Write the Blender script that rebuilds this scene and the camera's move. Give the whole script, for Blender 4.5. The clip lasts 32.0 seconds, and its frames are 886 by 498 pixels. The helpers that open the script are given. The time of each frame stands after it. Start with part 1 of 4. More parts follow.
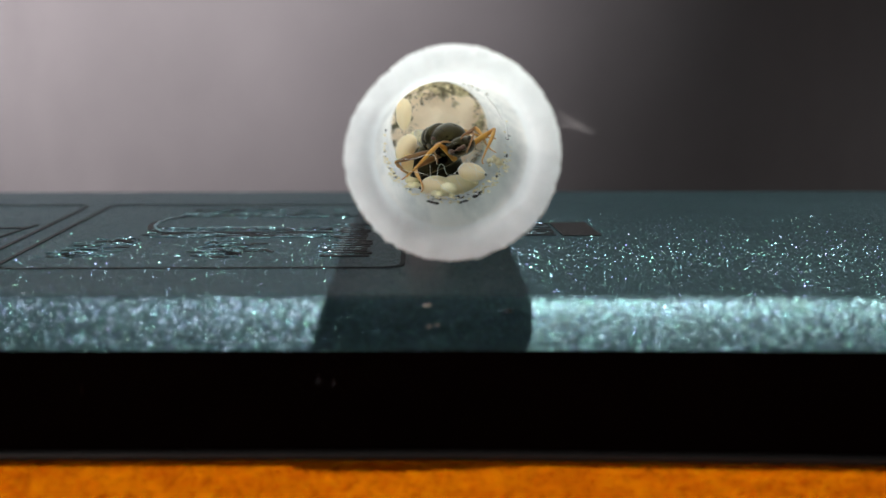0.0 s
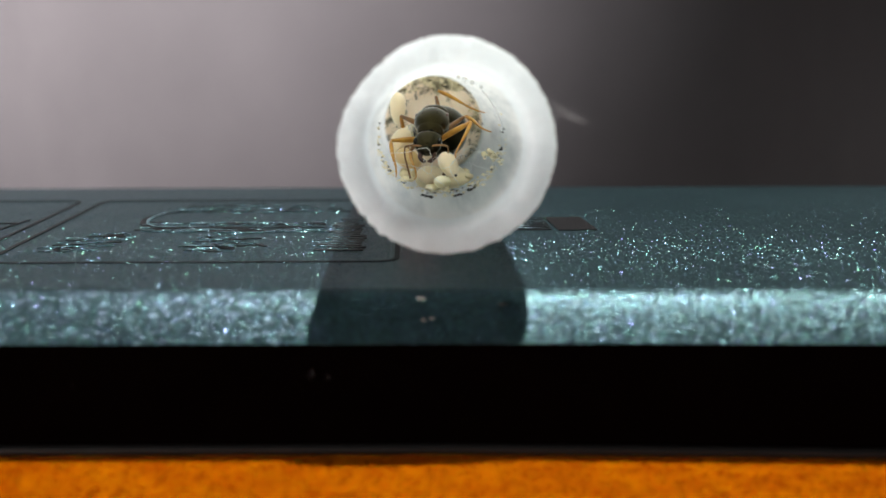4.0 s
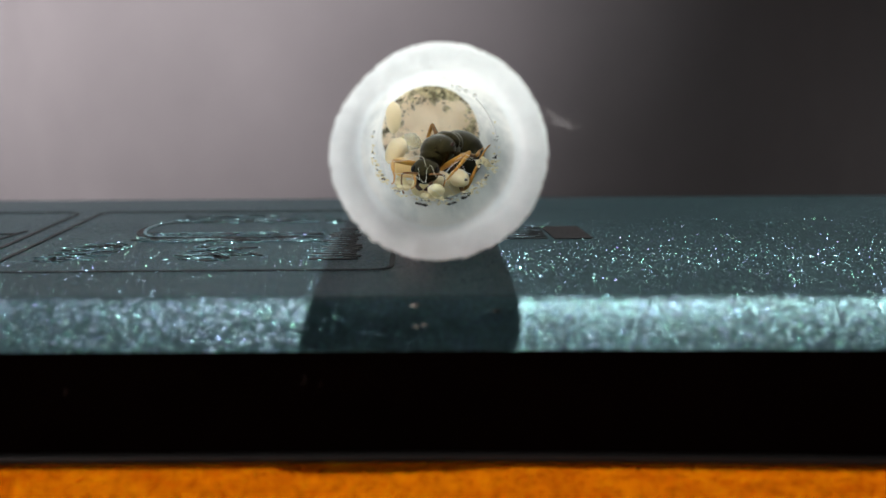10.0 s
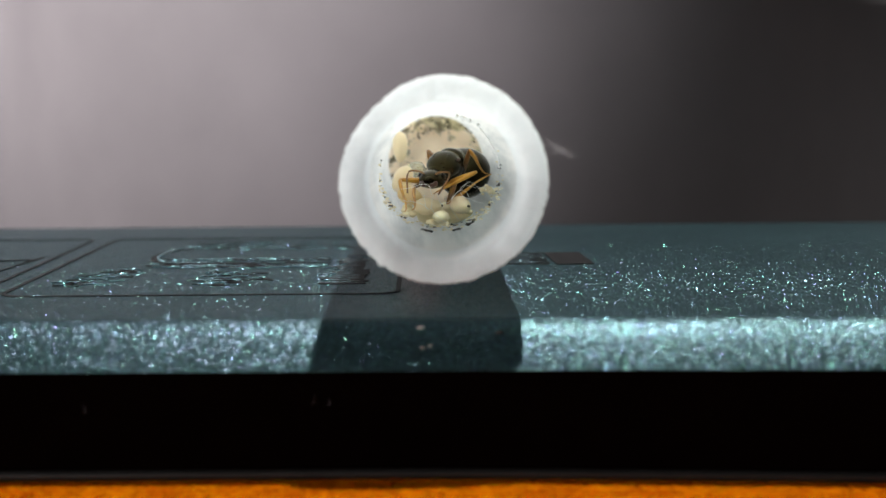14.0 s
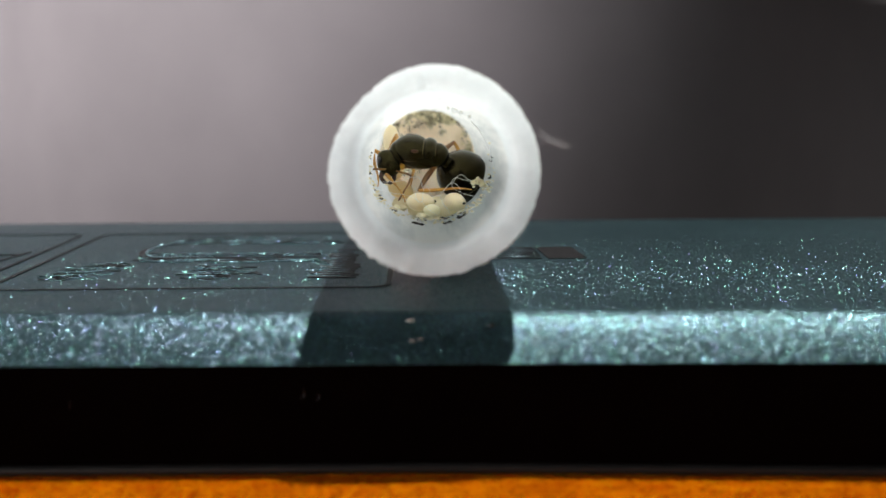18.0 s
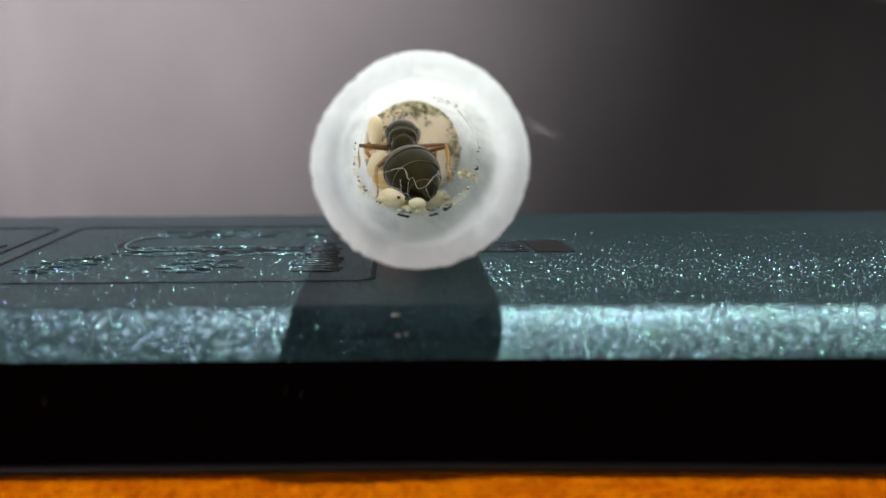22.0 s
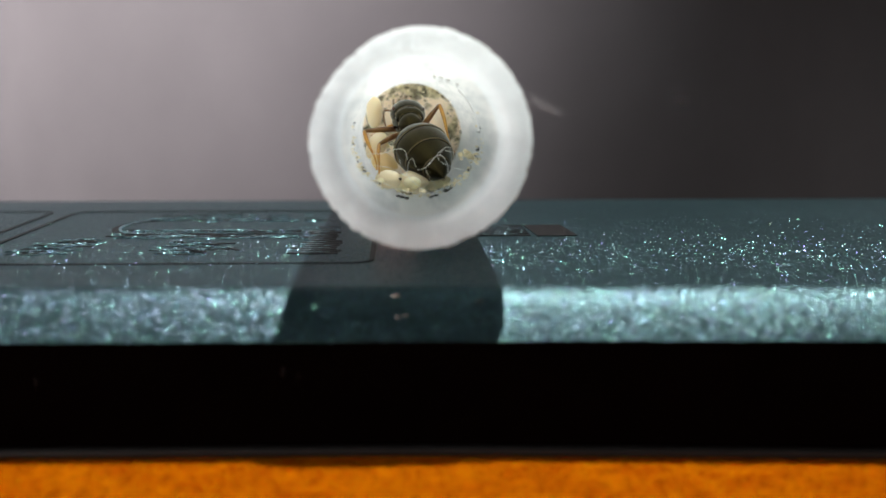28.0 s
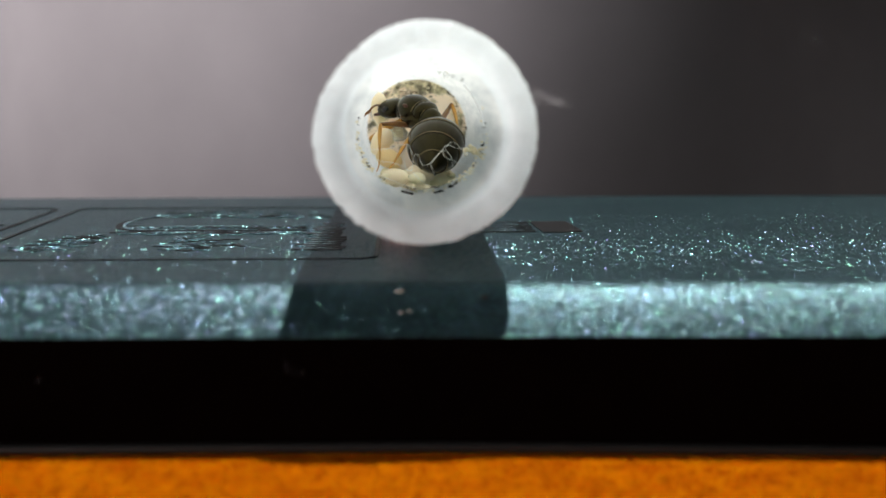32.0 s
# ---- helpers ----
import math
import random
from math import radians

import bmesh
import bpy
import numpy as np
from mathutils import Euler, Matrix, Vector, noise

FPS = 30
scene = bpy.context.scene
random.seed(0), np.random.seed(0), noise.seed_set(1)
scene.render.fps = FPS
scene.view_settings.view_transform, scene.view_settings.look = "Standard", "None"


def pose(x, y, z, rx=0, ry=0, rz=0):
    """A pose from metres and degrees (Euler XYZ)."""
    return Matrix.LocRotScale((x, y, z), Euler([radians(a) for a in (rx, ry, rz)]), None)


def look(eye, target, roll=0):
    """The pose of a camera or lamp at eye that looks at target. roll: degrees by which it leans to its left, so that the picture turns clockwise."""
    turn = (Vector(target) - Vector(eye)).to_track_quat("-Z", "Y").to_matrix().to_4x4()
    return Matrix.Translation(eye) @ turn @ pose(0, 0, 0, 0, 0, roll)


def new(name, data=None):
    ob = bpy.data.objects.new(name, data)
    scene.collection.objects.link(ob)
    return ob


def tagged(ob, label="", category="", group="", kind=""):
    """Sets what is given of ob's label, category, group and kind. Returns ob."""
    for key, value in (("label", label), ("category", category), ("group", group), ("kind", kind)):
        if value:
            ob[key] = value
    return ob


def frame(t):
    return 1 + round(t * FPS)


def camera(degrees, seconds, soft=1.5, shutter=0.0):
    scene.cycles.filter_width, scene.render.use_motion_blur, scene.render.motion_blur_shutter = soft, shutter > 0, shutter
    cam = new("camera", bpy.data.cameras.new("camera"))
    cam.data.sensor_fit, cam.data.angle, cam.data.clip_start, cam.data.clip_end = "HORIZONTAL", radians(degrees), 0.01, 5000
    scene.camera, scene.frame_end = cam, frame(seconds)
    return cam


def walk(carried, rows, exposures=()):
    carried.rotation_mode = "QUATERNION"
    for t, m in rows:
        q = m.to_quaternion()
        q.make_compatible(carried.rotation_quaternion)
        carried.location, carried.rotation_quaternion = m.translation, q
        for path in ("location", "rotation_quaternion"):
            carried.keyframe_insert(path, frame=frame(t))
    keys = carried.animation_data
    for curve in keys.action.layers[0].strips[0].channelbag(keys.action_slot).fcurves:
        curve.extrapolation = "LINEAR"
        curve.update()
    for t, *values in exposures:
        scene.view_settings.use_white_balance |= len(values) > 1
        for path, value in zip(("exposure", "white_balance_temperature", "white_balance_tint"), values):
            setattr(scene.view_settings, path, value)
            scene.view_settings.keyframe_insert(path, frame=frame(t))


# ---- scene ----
cam = camera(40.33, 32.0, soft=1.5)
cam.data.dof.use_dof = True
cam.data.dof.focus_distance = 0.0565
cam.data.dof.aperture_fstop = 54.0

MM = 0.001
PATH = [
    (0.0, (-1.37, -51.97, 9.22), (-0.21, -2.67, 1.02), 0.08),
    (0.5, (-1.14, -52.41, 9.29), (0.00, -3.10, 1.13), 0.01),
    (1.0, (-1.20, -52.10, 9.16), (0.07, -2.79, 0.96), 0.00),
    (1.5, (-1.13, -51.93, 9.12), (0.04, -2.64, 0.83), -0.10),
    (2.0, (-1.22, -51.56, 8.97), (0.14, -2.30, 0.48), -0.05),
    (2.5, (-1.36, -51.26, 8.94), (0.24, -2.01, 0.46), 0.04),
    (3.0, (-1.20, -50.95, 8.83), (0.47, -1.70, 0.34), -0.01),
    (3.5, (-1.40, -51.24, 8.90), (0.12, -1.97, 0.50), 0.00),
    (5.5, (-0.81, -52.44, 8.87), (0.22, -3.04, 1.18), -0.13),
    (6.0, (-0.75, -52.43, 8.86), (0.17, -3.03, 1.16), -0.25),
    (6.5, (-0.84, -52.28, 8.80), (0.22, -2.89, 1.05), -0.17),
    (7.0, (-0.77, -52.17, 8.71), (0.32, -2.75, 1.15), -0.11),
    (7.5, (-0.75, -52.08, 8.69), (0.41, -2.68, 1.06), -0.17),
    (8.0, (-0.73, -52.13, 8.60), (0.30, -2.71, 1.05), -0.18),
    (8.5, (-0.75, -51.84, 8.44), (0.38, -2.43, 0.87), -0.13),
    (9.0, (-0.73, -51.85, 8.64), (0.39, -2.44, 1.07), -0.24),
    (9.5, (-0.78, -51.74, 8.60), (0.39, -2.32, 1.10), -0.21),
    (10.0, (-0.80, -51.74, 8.58), (0.28, -2.33, 1.02), -0.22),
    (10.5, (-0.71, -51.81, 8.53), (0.22, -2.38, 1.08), -0.28),
    (11.0, (-0.87, -51.71, 8.57), (-0.09, -2.19, 1.71), -0.33),
    (11.5, (-0.95, -51.83, 8.50), (0.02, -2.31, 1.64), -0.36),
    (12.0, (-0.97, -52.34, 8.60), (-0.13, -2.85, 1.56), -0.29),
    (12.5, (-0.88, -53.32, 8.57), (-0.19, -3.85, 1.34), -0.26),
    (13.0, (-0.87, -53.45, 8.58), (0.00, -3.97, 1.44), -0.21),
    (13.5, (-0.98, -53.69, 8.73), (0.01, -4.12, 2.25), -0.17),
    (14.0, (-0.82, -53.49, 8.64), (0.04, -3.90, 2.28), -0.32),
    (14.5, (-0.88, -53.44, 8.61), (-0.05, -3.86, 2.19), -0.27),
    (16.5, (-0.76, -53.45, 8.40), (0.17, -3.85, 2.16), -0.28),
    (17.0, (-0.84, -53.32, 8.35), (0.10, -3.72, 2.13), -0.20),
    (17.5, (-0.82, -53.24, 8.36), (0.21, -3.64, 2.14), -0.23),
    (18.0, (-0.74, -53.00, 8.23), (0.43, -3.41, 1.91), -0.26),
    (18.5, (-0.68, -52.79, 8.14), (0.61, -3.20, 1.81), -0.21),
    (19.0, (-0.72, -52.54, 8.17), (0.71, -2.98, 1.74), -0.16),
    (19.5, (-0.68, -52.49, 8.04), (0.65, -2.92, 1.68), -0.27),
    (20.0, (-0.77, -52.36, 8.04), (0.73, -2.79, 1.66), -0.21),
    (20.5, (-0.73, -52.09, 7.95), (0.90, -2.53, 1.56), -0.16),
    (21.0, (-0.68, -51.98, 7.89), (1.00, -2.41, 1.52), -0.15),
    (21.5, (-0.63, -51.92, 7.92), (1.12, -2.36, 1.50), -0.21),
    (22.0, (-0.79, -51.79, 7.94), (1.04, -2.25, 1.45), -0.18),
    (22.5, (-0.77, -51.67, 7.91), (1.12, -2.12, 1.47), -0.22),
    (23.0, (-0.68, -51.60, 7.88), (1.25, -2.06, 1.40), -0.11),
    (23.5, (-0.71, -51.43, 7.69), (1.25, -1.89, 1.26), -0.13),
    (24.0, (-0.68, -51.37, 7.71), (1.29, -1.83, 1.18), -0.12),
    (24.5, (-0.71, -51.18, 7.58), (1.29, -1.66, 1.02), -0.08),
    (25.0, (-0.76, -51.00, 7.58), (1.32, -1.47, 1.01), -0.08),
    (25.5, (-0.79, -50.98, 7.52), (1.24, -1.48, 0.79), -0.03),
    (27.5, (-0.88, -50.73, 7.43), (1.15, -1.23, 0.68), 0.04),
    (28.0, (-0.87, -50.92, 7.31), (1.06, -1.41, 0.58), 0.02),
    (28.5, (-0.86, -50.90, 7.27), (1.08, -1.41, 0.44), 0.04),
    (29.0, (-0.83, -50.83, 7.22), (0.93, -1.32, 0.46), -0.01),
    (29.5, (-1.01, -50.77, 7.25), (0.78, -1.27, 0.42), -0.00),
    (30.0, (-0.91, -51.00, 7.22), (0.68, -1.48, 0.55), -0.10),
    (30.5, (-0.90, -50.74, 7.16), (0.85, -1.23, 0.41), -0.04),
    (31.0, (-0.89, -50.63, 7.19), (0.90, -1.13, 0.36), -0.01),
    (31.5, (-0.86, -50.65, 7.12), (0.93, -1.14, 0.37), -0.01),
    (32.0, (-0.80, -50.66, 7.12), (0.87, -1.15, 0.37), -0.02),
]
walk(cam, [(t, look(Vector(e) * MM, Vector(a) * MM, r)) for t, e, a, r in PATH])

# ---- world, sun, large lights ----
world = bpy.data.worlds.new("sky")
scene.world = world
world.use_nodes = True
_wn = world.node_tree.nodes
_sky = _wn.new("ShaderNodeTexSky")
_sky.sky_type, _sky.sun_disc = "NISHITA", False
_sky.sun_elevation, _sky.sun_rotation = radians(78), radians(55)
world.node_tree.links.new(_sky.outputs[0], _wn["Background"].inputs[0])
_wn["Background"].inputs[1].default_value = 0.008

sun = new("sun", bpy.data.lights.new("sun", "SUN"))
sun.data.energy, sun.data.angle, sun.data.color = 5.2, radians(0.6), (1.0, 0.98, 0.925)
sun.matrix_world = look((0.17, 0.118, 1.0), (0, 0, 0))

# added lamp, no source seen: grades the card and lights the tube's mouth
side = new("side_window_light", bpy.data.lights.new("side_window_light", "AREA"))
side.data.shape, side.data.size, side.data.size_y = "RECTANGLE", 0.36, 0.2
side.data.energy, side.data.color = 4.3, (1.0, 0.975, 0.965)
side.matrix_world = look((-0.595, -0.30, 0.13), (0.0, 0.03, 0.02))

# weak fill lamp added overhead in the ceiling opening, no source seen there
top = new("window_light", bpy.data.lights.new("window_light", "AREA"))
top.data.shape, top.data.size, top.data.size_y = "RECTANGLE", 1.3, 0.9
top.data.energy, top.data.color = 0.06, (1.0, 0.97, 0.95)
top.matrix_world = look((0.5, 0.1, 2.79), (0.5, 0.1001, 0.0))
scene.view_settings.exposure = 0.48

# ---- materials ----


class Nodes:
    """A small builder of node materials."""

    def __init__(self, name):
        self.mat = bpy.data.materials.new(name)
        self.mat.use_nodes = True
        self.tree = self.mat.node_tree
        self.bsdf = self.tree.nodes["Principled BSDF"]
        self.out = self.tree.nodes["Material Output"]
        self.coord = self.tree.nodes.new("ShaderNodeTexCoord").outputs["Object"]

    def add(self, kind, **props):
        node = self.tree.nodes.new(kind)
        for key, value in props.items():
            setattr(node, key, value)
        return node

    def link(self, a, b):
        self.tree.links.new(a, b)

    def put(self, socket, value):
        if isinstance(value, (int, float, tuple)):
            socket.default_value = value if not isinstance(value, tuple) or len(value) == 4 or socket.type == "VECTOR" else (*value, 1)
        else:
            self.link(value, socket)

    def noise(self, scale, detail=4, rough=0.55, dist=0.0):
        n = self.add("ShaderNodeTexNoise")
        n.inputs["Scale"].default_value, n.inputs["Detail"].default_value = scale, detail
        n.inputs["Roughness"].default_value, n.inputs["Distortion"].default_value = rough, dist
        self.link(self.coord, n.inputs["Vector"])
        return n.outputs["Fac"]

    def voronoi(self, scale, out="Distance"):
        n = self.add("ShaderNodeTexVoronoi")
        n.inputs["Scale"].default_value = scale
        self.link(self.coord, n.inputs["Vector"])
        return n.outputs[out]

    def voronoi_random(self, scale):
        """One random number for each cell."""
        cell = self.voronoi(scale, "Position")
        n = self.add("ShaderNodeTexWhiteNoise")
        self.link(cell, n.inputs["Vector"])
        return n.outputs["Value"]

    def ramp(self, fac, stops):
        n = self.add("ShaderNodeValToRGB")
        e = n.color_ramp.elements
        while len(e) < len(stops):
            e.new(0.5)
        for el, (p, c) in zip(e, stops):
            el.position, el.color = p, (*c, 1) if isinstance(c, tuple) else (c, c, c, 1)
        self.link(fac, n.inputs[0])
        return n.outputs[0]

    def mix(self, fac, a, b, blend="MIX"):
        n = self.add("ShaderNodeMix", data_type="RGBA", blend_type=blend)
        self.put(n.inputs[0], fac), self.put(n.inputs[6], a), self.put(n.inputs[7], b)
        return n.outputs[2]

    def math(self, op, a, b=0.0):
        n = self.add("ShaderNodeMath", operation=op)
        self.put(n.inputs[0], a), self.put(n.inputs[1], b)
        return n.outputs[0]

    def bump(self, height, strength, distance):
        n = self.add("ShaderNodeBump")
        n.inputs["Strength"].default_value, n.inputs["Distance"].default_value = strength, distance
        self.link(height, n.inputs["Height"])
        self.link(n.outputs[0], self.bsdf.inputs["Normal"])

    def set(self, **values):
        for key, value in values.items():
            self.put(self.bsdf.inputs[key.replace("_", " ")], value)
        return self.mat


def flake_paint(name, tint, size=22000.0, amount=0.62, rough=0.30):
    """Metallic paint: fine flakes, each with a lean of its own; glints painted as brighter cells."""
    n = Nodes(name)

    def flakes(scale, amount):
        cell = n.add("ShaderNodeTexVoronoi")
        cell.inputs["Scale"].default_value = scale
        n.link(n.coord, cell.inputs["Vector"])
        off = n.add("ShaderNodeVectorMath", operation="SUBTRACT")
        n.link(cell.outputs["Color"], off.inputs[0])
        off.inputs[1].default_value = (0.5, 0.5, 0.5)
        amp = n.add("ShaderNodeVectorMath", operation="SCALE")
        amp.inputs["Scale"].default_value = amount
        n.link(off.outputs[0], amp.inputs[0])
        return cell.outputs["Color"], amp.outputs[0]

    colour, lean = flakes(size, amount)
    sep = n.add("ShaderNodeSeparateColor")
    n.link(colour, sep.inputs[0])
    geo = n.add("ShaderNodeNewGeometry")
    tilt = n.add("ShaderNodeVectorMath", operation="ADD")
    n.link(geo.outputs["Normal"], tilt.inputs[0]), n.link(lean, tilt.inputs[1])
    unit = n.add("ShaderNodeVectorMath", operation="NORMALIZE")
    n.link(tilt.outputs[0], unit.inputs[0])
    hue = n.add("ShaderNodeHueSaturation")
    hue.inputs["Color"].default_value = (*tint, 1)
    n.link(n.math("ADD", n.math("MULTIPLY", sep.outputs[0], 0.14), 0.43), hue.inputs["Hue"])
    # the brightest cells stand in for glints, put into the base colour
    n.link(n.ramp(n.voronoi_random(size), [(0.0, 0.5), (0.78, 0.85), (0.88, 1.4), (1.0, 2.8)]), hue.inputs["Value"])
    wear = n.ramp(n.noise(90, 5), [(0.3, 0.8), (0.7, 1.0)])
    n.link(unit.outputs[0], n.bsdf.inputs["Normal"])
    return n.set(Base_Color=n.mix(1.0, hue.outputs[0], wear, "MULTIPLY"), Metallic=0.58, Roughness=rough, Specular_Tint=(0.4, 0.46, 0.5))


def plain(name, colour, dark=None, rough=0.5, scale=800, metallic=0.0, bump=0.0, size=0.0001, **more):
    n = Nodes(name)
    dark = dark or tuple(c * 0.75 for c in colour)
    col = n.mix(n.ramp(n.noise(scale, 6), [(0.35, 0.0), (0.65, 1.0)]), dark, colour)
    col = n.mix(n.math("MULTIPLY", n.noise(scale * 0.13, 3), 0.35), col, tuple(c * 0.85 for c in dark))
    if bump:
        n.bump(n.noise(scale * 2.2, 5), bump, size)
    return n.set(Base_Color=col, Roughness=rough, Metallic=metallic, **more)


def soft_plastic(name, colour, radius, rough=0.45, weight=1.0):
    n = Nodes(name)
    col = n.mix(n.ramp(n.noise(500, 5), [(0.35, 0.0), (0.7, 1.0)]), tuple(c * 0.93 for c in colour), colour)
    n.bump(n.noise(2600, 4), 0.12, 0.00015)
    n.bsdf.inputs["Subsurface Radius"].default_value = (1.0, 0.97, 0.95)
    return n.set(Base_Color=col, Roughness=rough, Subsurface_Weight=weight, Subsurface_Scale=radius)


def orange_felt():
    n = Nodes("orange felt")
    pores = n.ramp(n.voronoi(3300), [(0.08, 0.0), (0.5, 1.0)])
    col = n.mix(n.ramp(n.noise(900, 6, 0.7), [(0.36, 0.0), (0.64, 1.0)]), (0.195, 0.036, 0.0004), (0.265, 0.067, 0.0005))
    # shade in the pores is painted in as a darker, redder orange
    col = n.mix(n.math("MULTIPLY", n.math("SUBTRACT", 1.0, pores), 0.5), col, (0.15, 0.02, 0.0004))
    n.bump(n.math("ADD", pores, n.math("MULTIPLY", n.noise(4200, 4, 0.6), 0.6)), 1.0, 0.0003)
    n.bsdf.inputs["Subsurface Radius"].default_value = (1.0, 0.22, 0.03)
    n.set(Subsurface_Weight=0.4, Subsurface_Scale=0.0008)
    return n.set(Base_Color=col, Roughness=0.9, Specular_IOR_Level=0.0)


FLAKE = flake_paint("metallic paint with painted glints", (0.032, 0.064, 0.075))
# pale silver for strips that stand in for glints on the print
GLOSS = flake_paint("silvery painted print glints", (0.20, 0.36, 0.42), 15000.0, 1.6, 0.2)


def grain_paint():
    """Coarse bright flakes that stand in the paint."""
    n = Nodes("coarse bright flakes")
    geo = n.add("ShaderNodeNewGeometry")
    hue = n.add("ShaderNodeHueSaturation")
    hue.inputs["Color"].default_value = (0.15, 0.27, 0.32, 1)
    one = geo.outputs["Random Per Island"]
    n.link(n.math("ADD", n.math("MULTIPLY", n.math("FRACT", n.math("MULTIPLY", one, 7.31)), 0.26), 0.36), hue.inputs["Hue"])
    # wide spread of flake brightness, strengthening the glints by colour
    n.link(n.ramp(one, [(0.0, 0.2), (0.6, 0.6), (1.0, 1.6)]), hue.inputs["Value"])
    n.link(n.ramp(one, [(0.0, 0.7), (1.0, 1.25)]), hue.inputs["Saturation"])
    return n.set(Base_Color=hue.outputs[0], Metallic=1.0, Roughness=0.32)


GRAIN = grain_paint()
BLACK = plain("black matt plastic", (0.0016, 0.0008, 0.0007), rough=0.5, scale=700, Specular_IOR_Level=0.0)
LIP = plain("dark grey plastic lip", (0.012, 0.011, 0.0105), rough=0.4, scale=900)
INK = plain("dark grey ink", (0.008, 0.008, 0.009), rough=0.5, scale=5000, Specular_IOR_Level=0.1)


def milky_plastic(name, low, high, stain, clear, rough):
    n = Nodes(name)
    # marks run along the tube
    along = n.add("ShaderNodeMapping")
    along.inputs["Scale"].default_value = (1.0, 0.1, 1.0)
    n.link(n.coord, along.inputs["Vector"])
    n.coord = along.outputs[0]
    mottle = n.ramp(n.noise(420, 5), [(0.3, low), (0.7, high)])
    n.bump(n.noise(2600, 4), 0.15, 0.00015)
    smudge = n.ramp(n.noise(520, 7, 0.7), [(0.44, 0.0), (0.66, stain)])
    mottle = n.mix(smudge, mottle, (0.42, 0.46, 0.48))
    through_light = n.add("ShaderNodeBsdfTranslucent")
    n.link(mottle, through_light.inputs[0])
    both = n.add("ShaderNodeMixShader")
    both.inputs[0].default_value = clear
    n.link(n.bsdf.outputs[0], both.inputs[1]), n.link(through_light.outputs[0], both.inputs[2])
    n.link(both.outputs[0], n.out.inputs[0])
    return n.set(Base_Color=mottle, Roughness=rough)


def stained_cotton():
    """Tan cotton with olive mould stains, thickest along the upper edge."""
    n = Nodes("tan cotton")
    sep = n.add("ShaderNodeSeparateXYZ")
    n.link(n.coord, sep.inputs[0])
    x, z = n.math("MULTIPLY", sep.outputs[0], 1000.0), n.math("SUBTRACT", n.math("MULTIPLY", sep.outputs[2], 1000.0), 4.71)
    reach = n.math("SQRT", n.math("ADD", n.math("MULTIPLY", x, x), n.math("MULTIPLY", z, z)))
    rim = n.math("MULTIPLY", n.math("SUBTRACT", reach, 1.3), 0.11)
    high = n.math("MULTIPLY", z, 0.05)
    grown = n.math("ADD", n.math("ADD", n.noise(620, 6, 0.62, 0.8), rim), high)
    clean = n.mix(n.noise(1500, 5), (0.90, 0.72, 0.52), (0.95, 0.81, 0.64))
    olive = n.mix(n.ramp(n.noise(2200, 5), [(0.4, 0.0), (0.6, 1.0)]), (0.05, 0.046, 0.022), (0.60, 0.52, 0.31))
    col = n.mix(n.ramp(grown, [(0.66, 0.0), (0.69, 0.75), (0.76, 1.0)]), clean, olive)
    col = n.mix(n.ramp(n.math("ADD", n.noise(2600, 4, 0.6), n.math("MULTIPLY", rim, 0.5)), [(0.68, 0.0), (0.73, 0.9)]), col, (0.025, 0.024, 0.014))
    n.bump(n.noise(3500, 6, 0.7), 0.5, 0.0002)
    n.bsdf.inputs["Subsurface Radius"].default_value = (1.0, 0.9, 0.8)
    return n.set(Base_Color=col, Roughness=0.9, Subsurface_Weight=0.4, Subsurface_Scale=0.0004)


TUBE = milky_plastic("milky plastic", (0.835, 0.88, 0.892), (0.885, 0.92, 0.93), 0.25, 0.70, 0.6)
BORE = milky_plastic("misted milky plastic", (0.84, 0.84, 0.82), (0.935, 0.935, 0.915), 0.65, 0.75, 0.8)
FELT = orange_felt()
WALL = plain("mauve grey card", (0.40, 0.36, 0.383), rough=0.85, scale=30)
TABLE = plain("dark grey laminate", (0.012, 0.0118, 0.012), rough=0.6, scale=60)
ROOM = plain("dim grey paint", (0.03, 0.027, 0.026), rough=0.9, scale=6)
PUPA = soft_plastic("cream pupa skin", (0.96, 0.79, 0.53), 0.0006, 0.4, 0.7)
PALE = soft_plastic("pale larva skin", (0.95, 0.83, 0.54), 0.0007, 0.35, 0.8)
PLUG = stained_cotton()
SILK = soft_plastic("white silk", (0.93, 0.93, 0.92), 0.0002, 0.5, 0.3)
SPECK = plain("black grime", (0.018, 0.015, 0.01), rough=0.7, scale=4000)
LITTER = soft_plastic("yellowish litter", (0.86, 0.74, 0.45), 0.0005, 0.5, 0.5)
CRUMB = plain("pale grey crumb", (0.32, 0.30, 0.27), rough=0.8, scale=5000)
MOULD = plain("olive brown mould", (0.16, 0.125, 0.06), (0.07, 0.055, 0.025), 0.9, 2500)
PUTTY = plain("pink putty", (0.72, 0.36, 0.34), rough=0.7, scale=900)
SHELL = plain("dark brown chitin", (0.011, 0.0082, 0.0022), (0.003, 0.0022, 0.0007), 0.18, 1800, bump=0.06, size=0.00005, Specular_IOR_Level=0.30, Specular_Tint=(1.0, 0.84, 0.38))
OCHRE = soft_plastic("ochre pupa skin", (0.82, 0.60, 0.28), 0.0006, 0.4, 0.6)
EDGE = plain("golden brown margin", (0.15, 0.11, 0.045), rough=0.35, scale=2500)
EYE = plain("black eye", (0.008, 0.008, 0.008), rough=0.15, scale=9000)
JAW = plain("red brown jaw", (0.07, 0.02, 0.008), rough=0.3, scale=2500)
LEG = plain("amber leg", (0.74, 0.40, 0.06), (0.42, 0.17, 0.025), 0.3, 1500)
THIGH = plain("dark amber leg", (0.30, 0.13, 0.025), (0.12, 0.05, 0.014), 0.3, 1500)

# ---- mesh helpers, all in millimetres ----


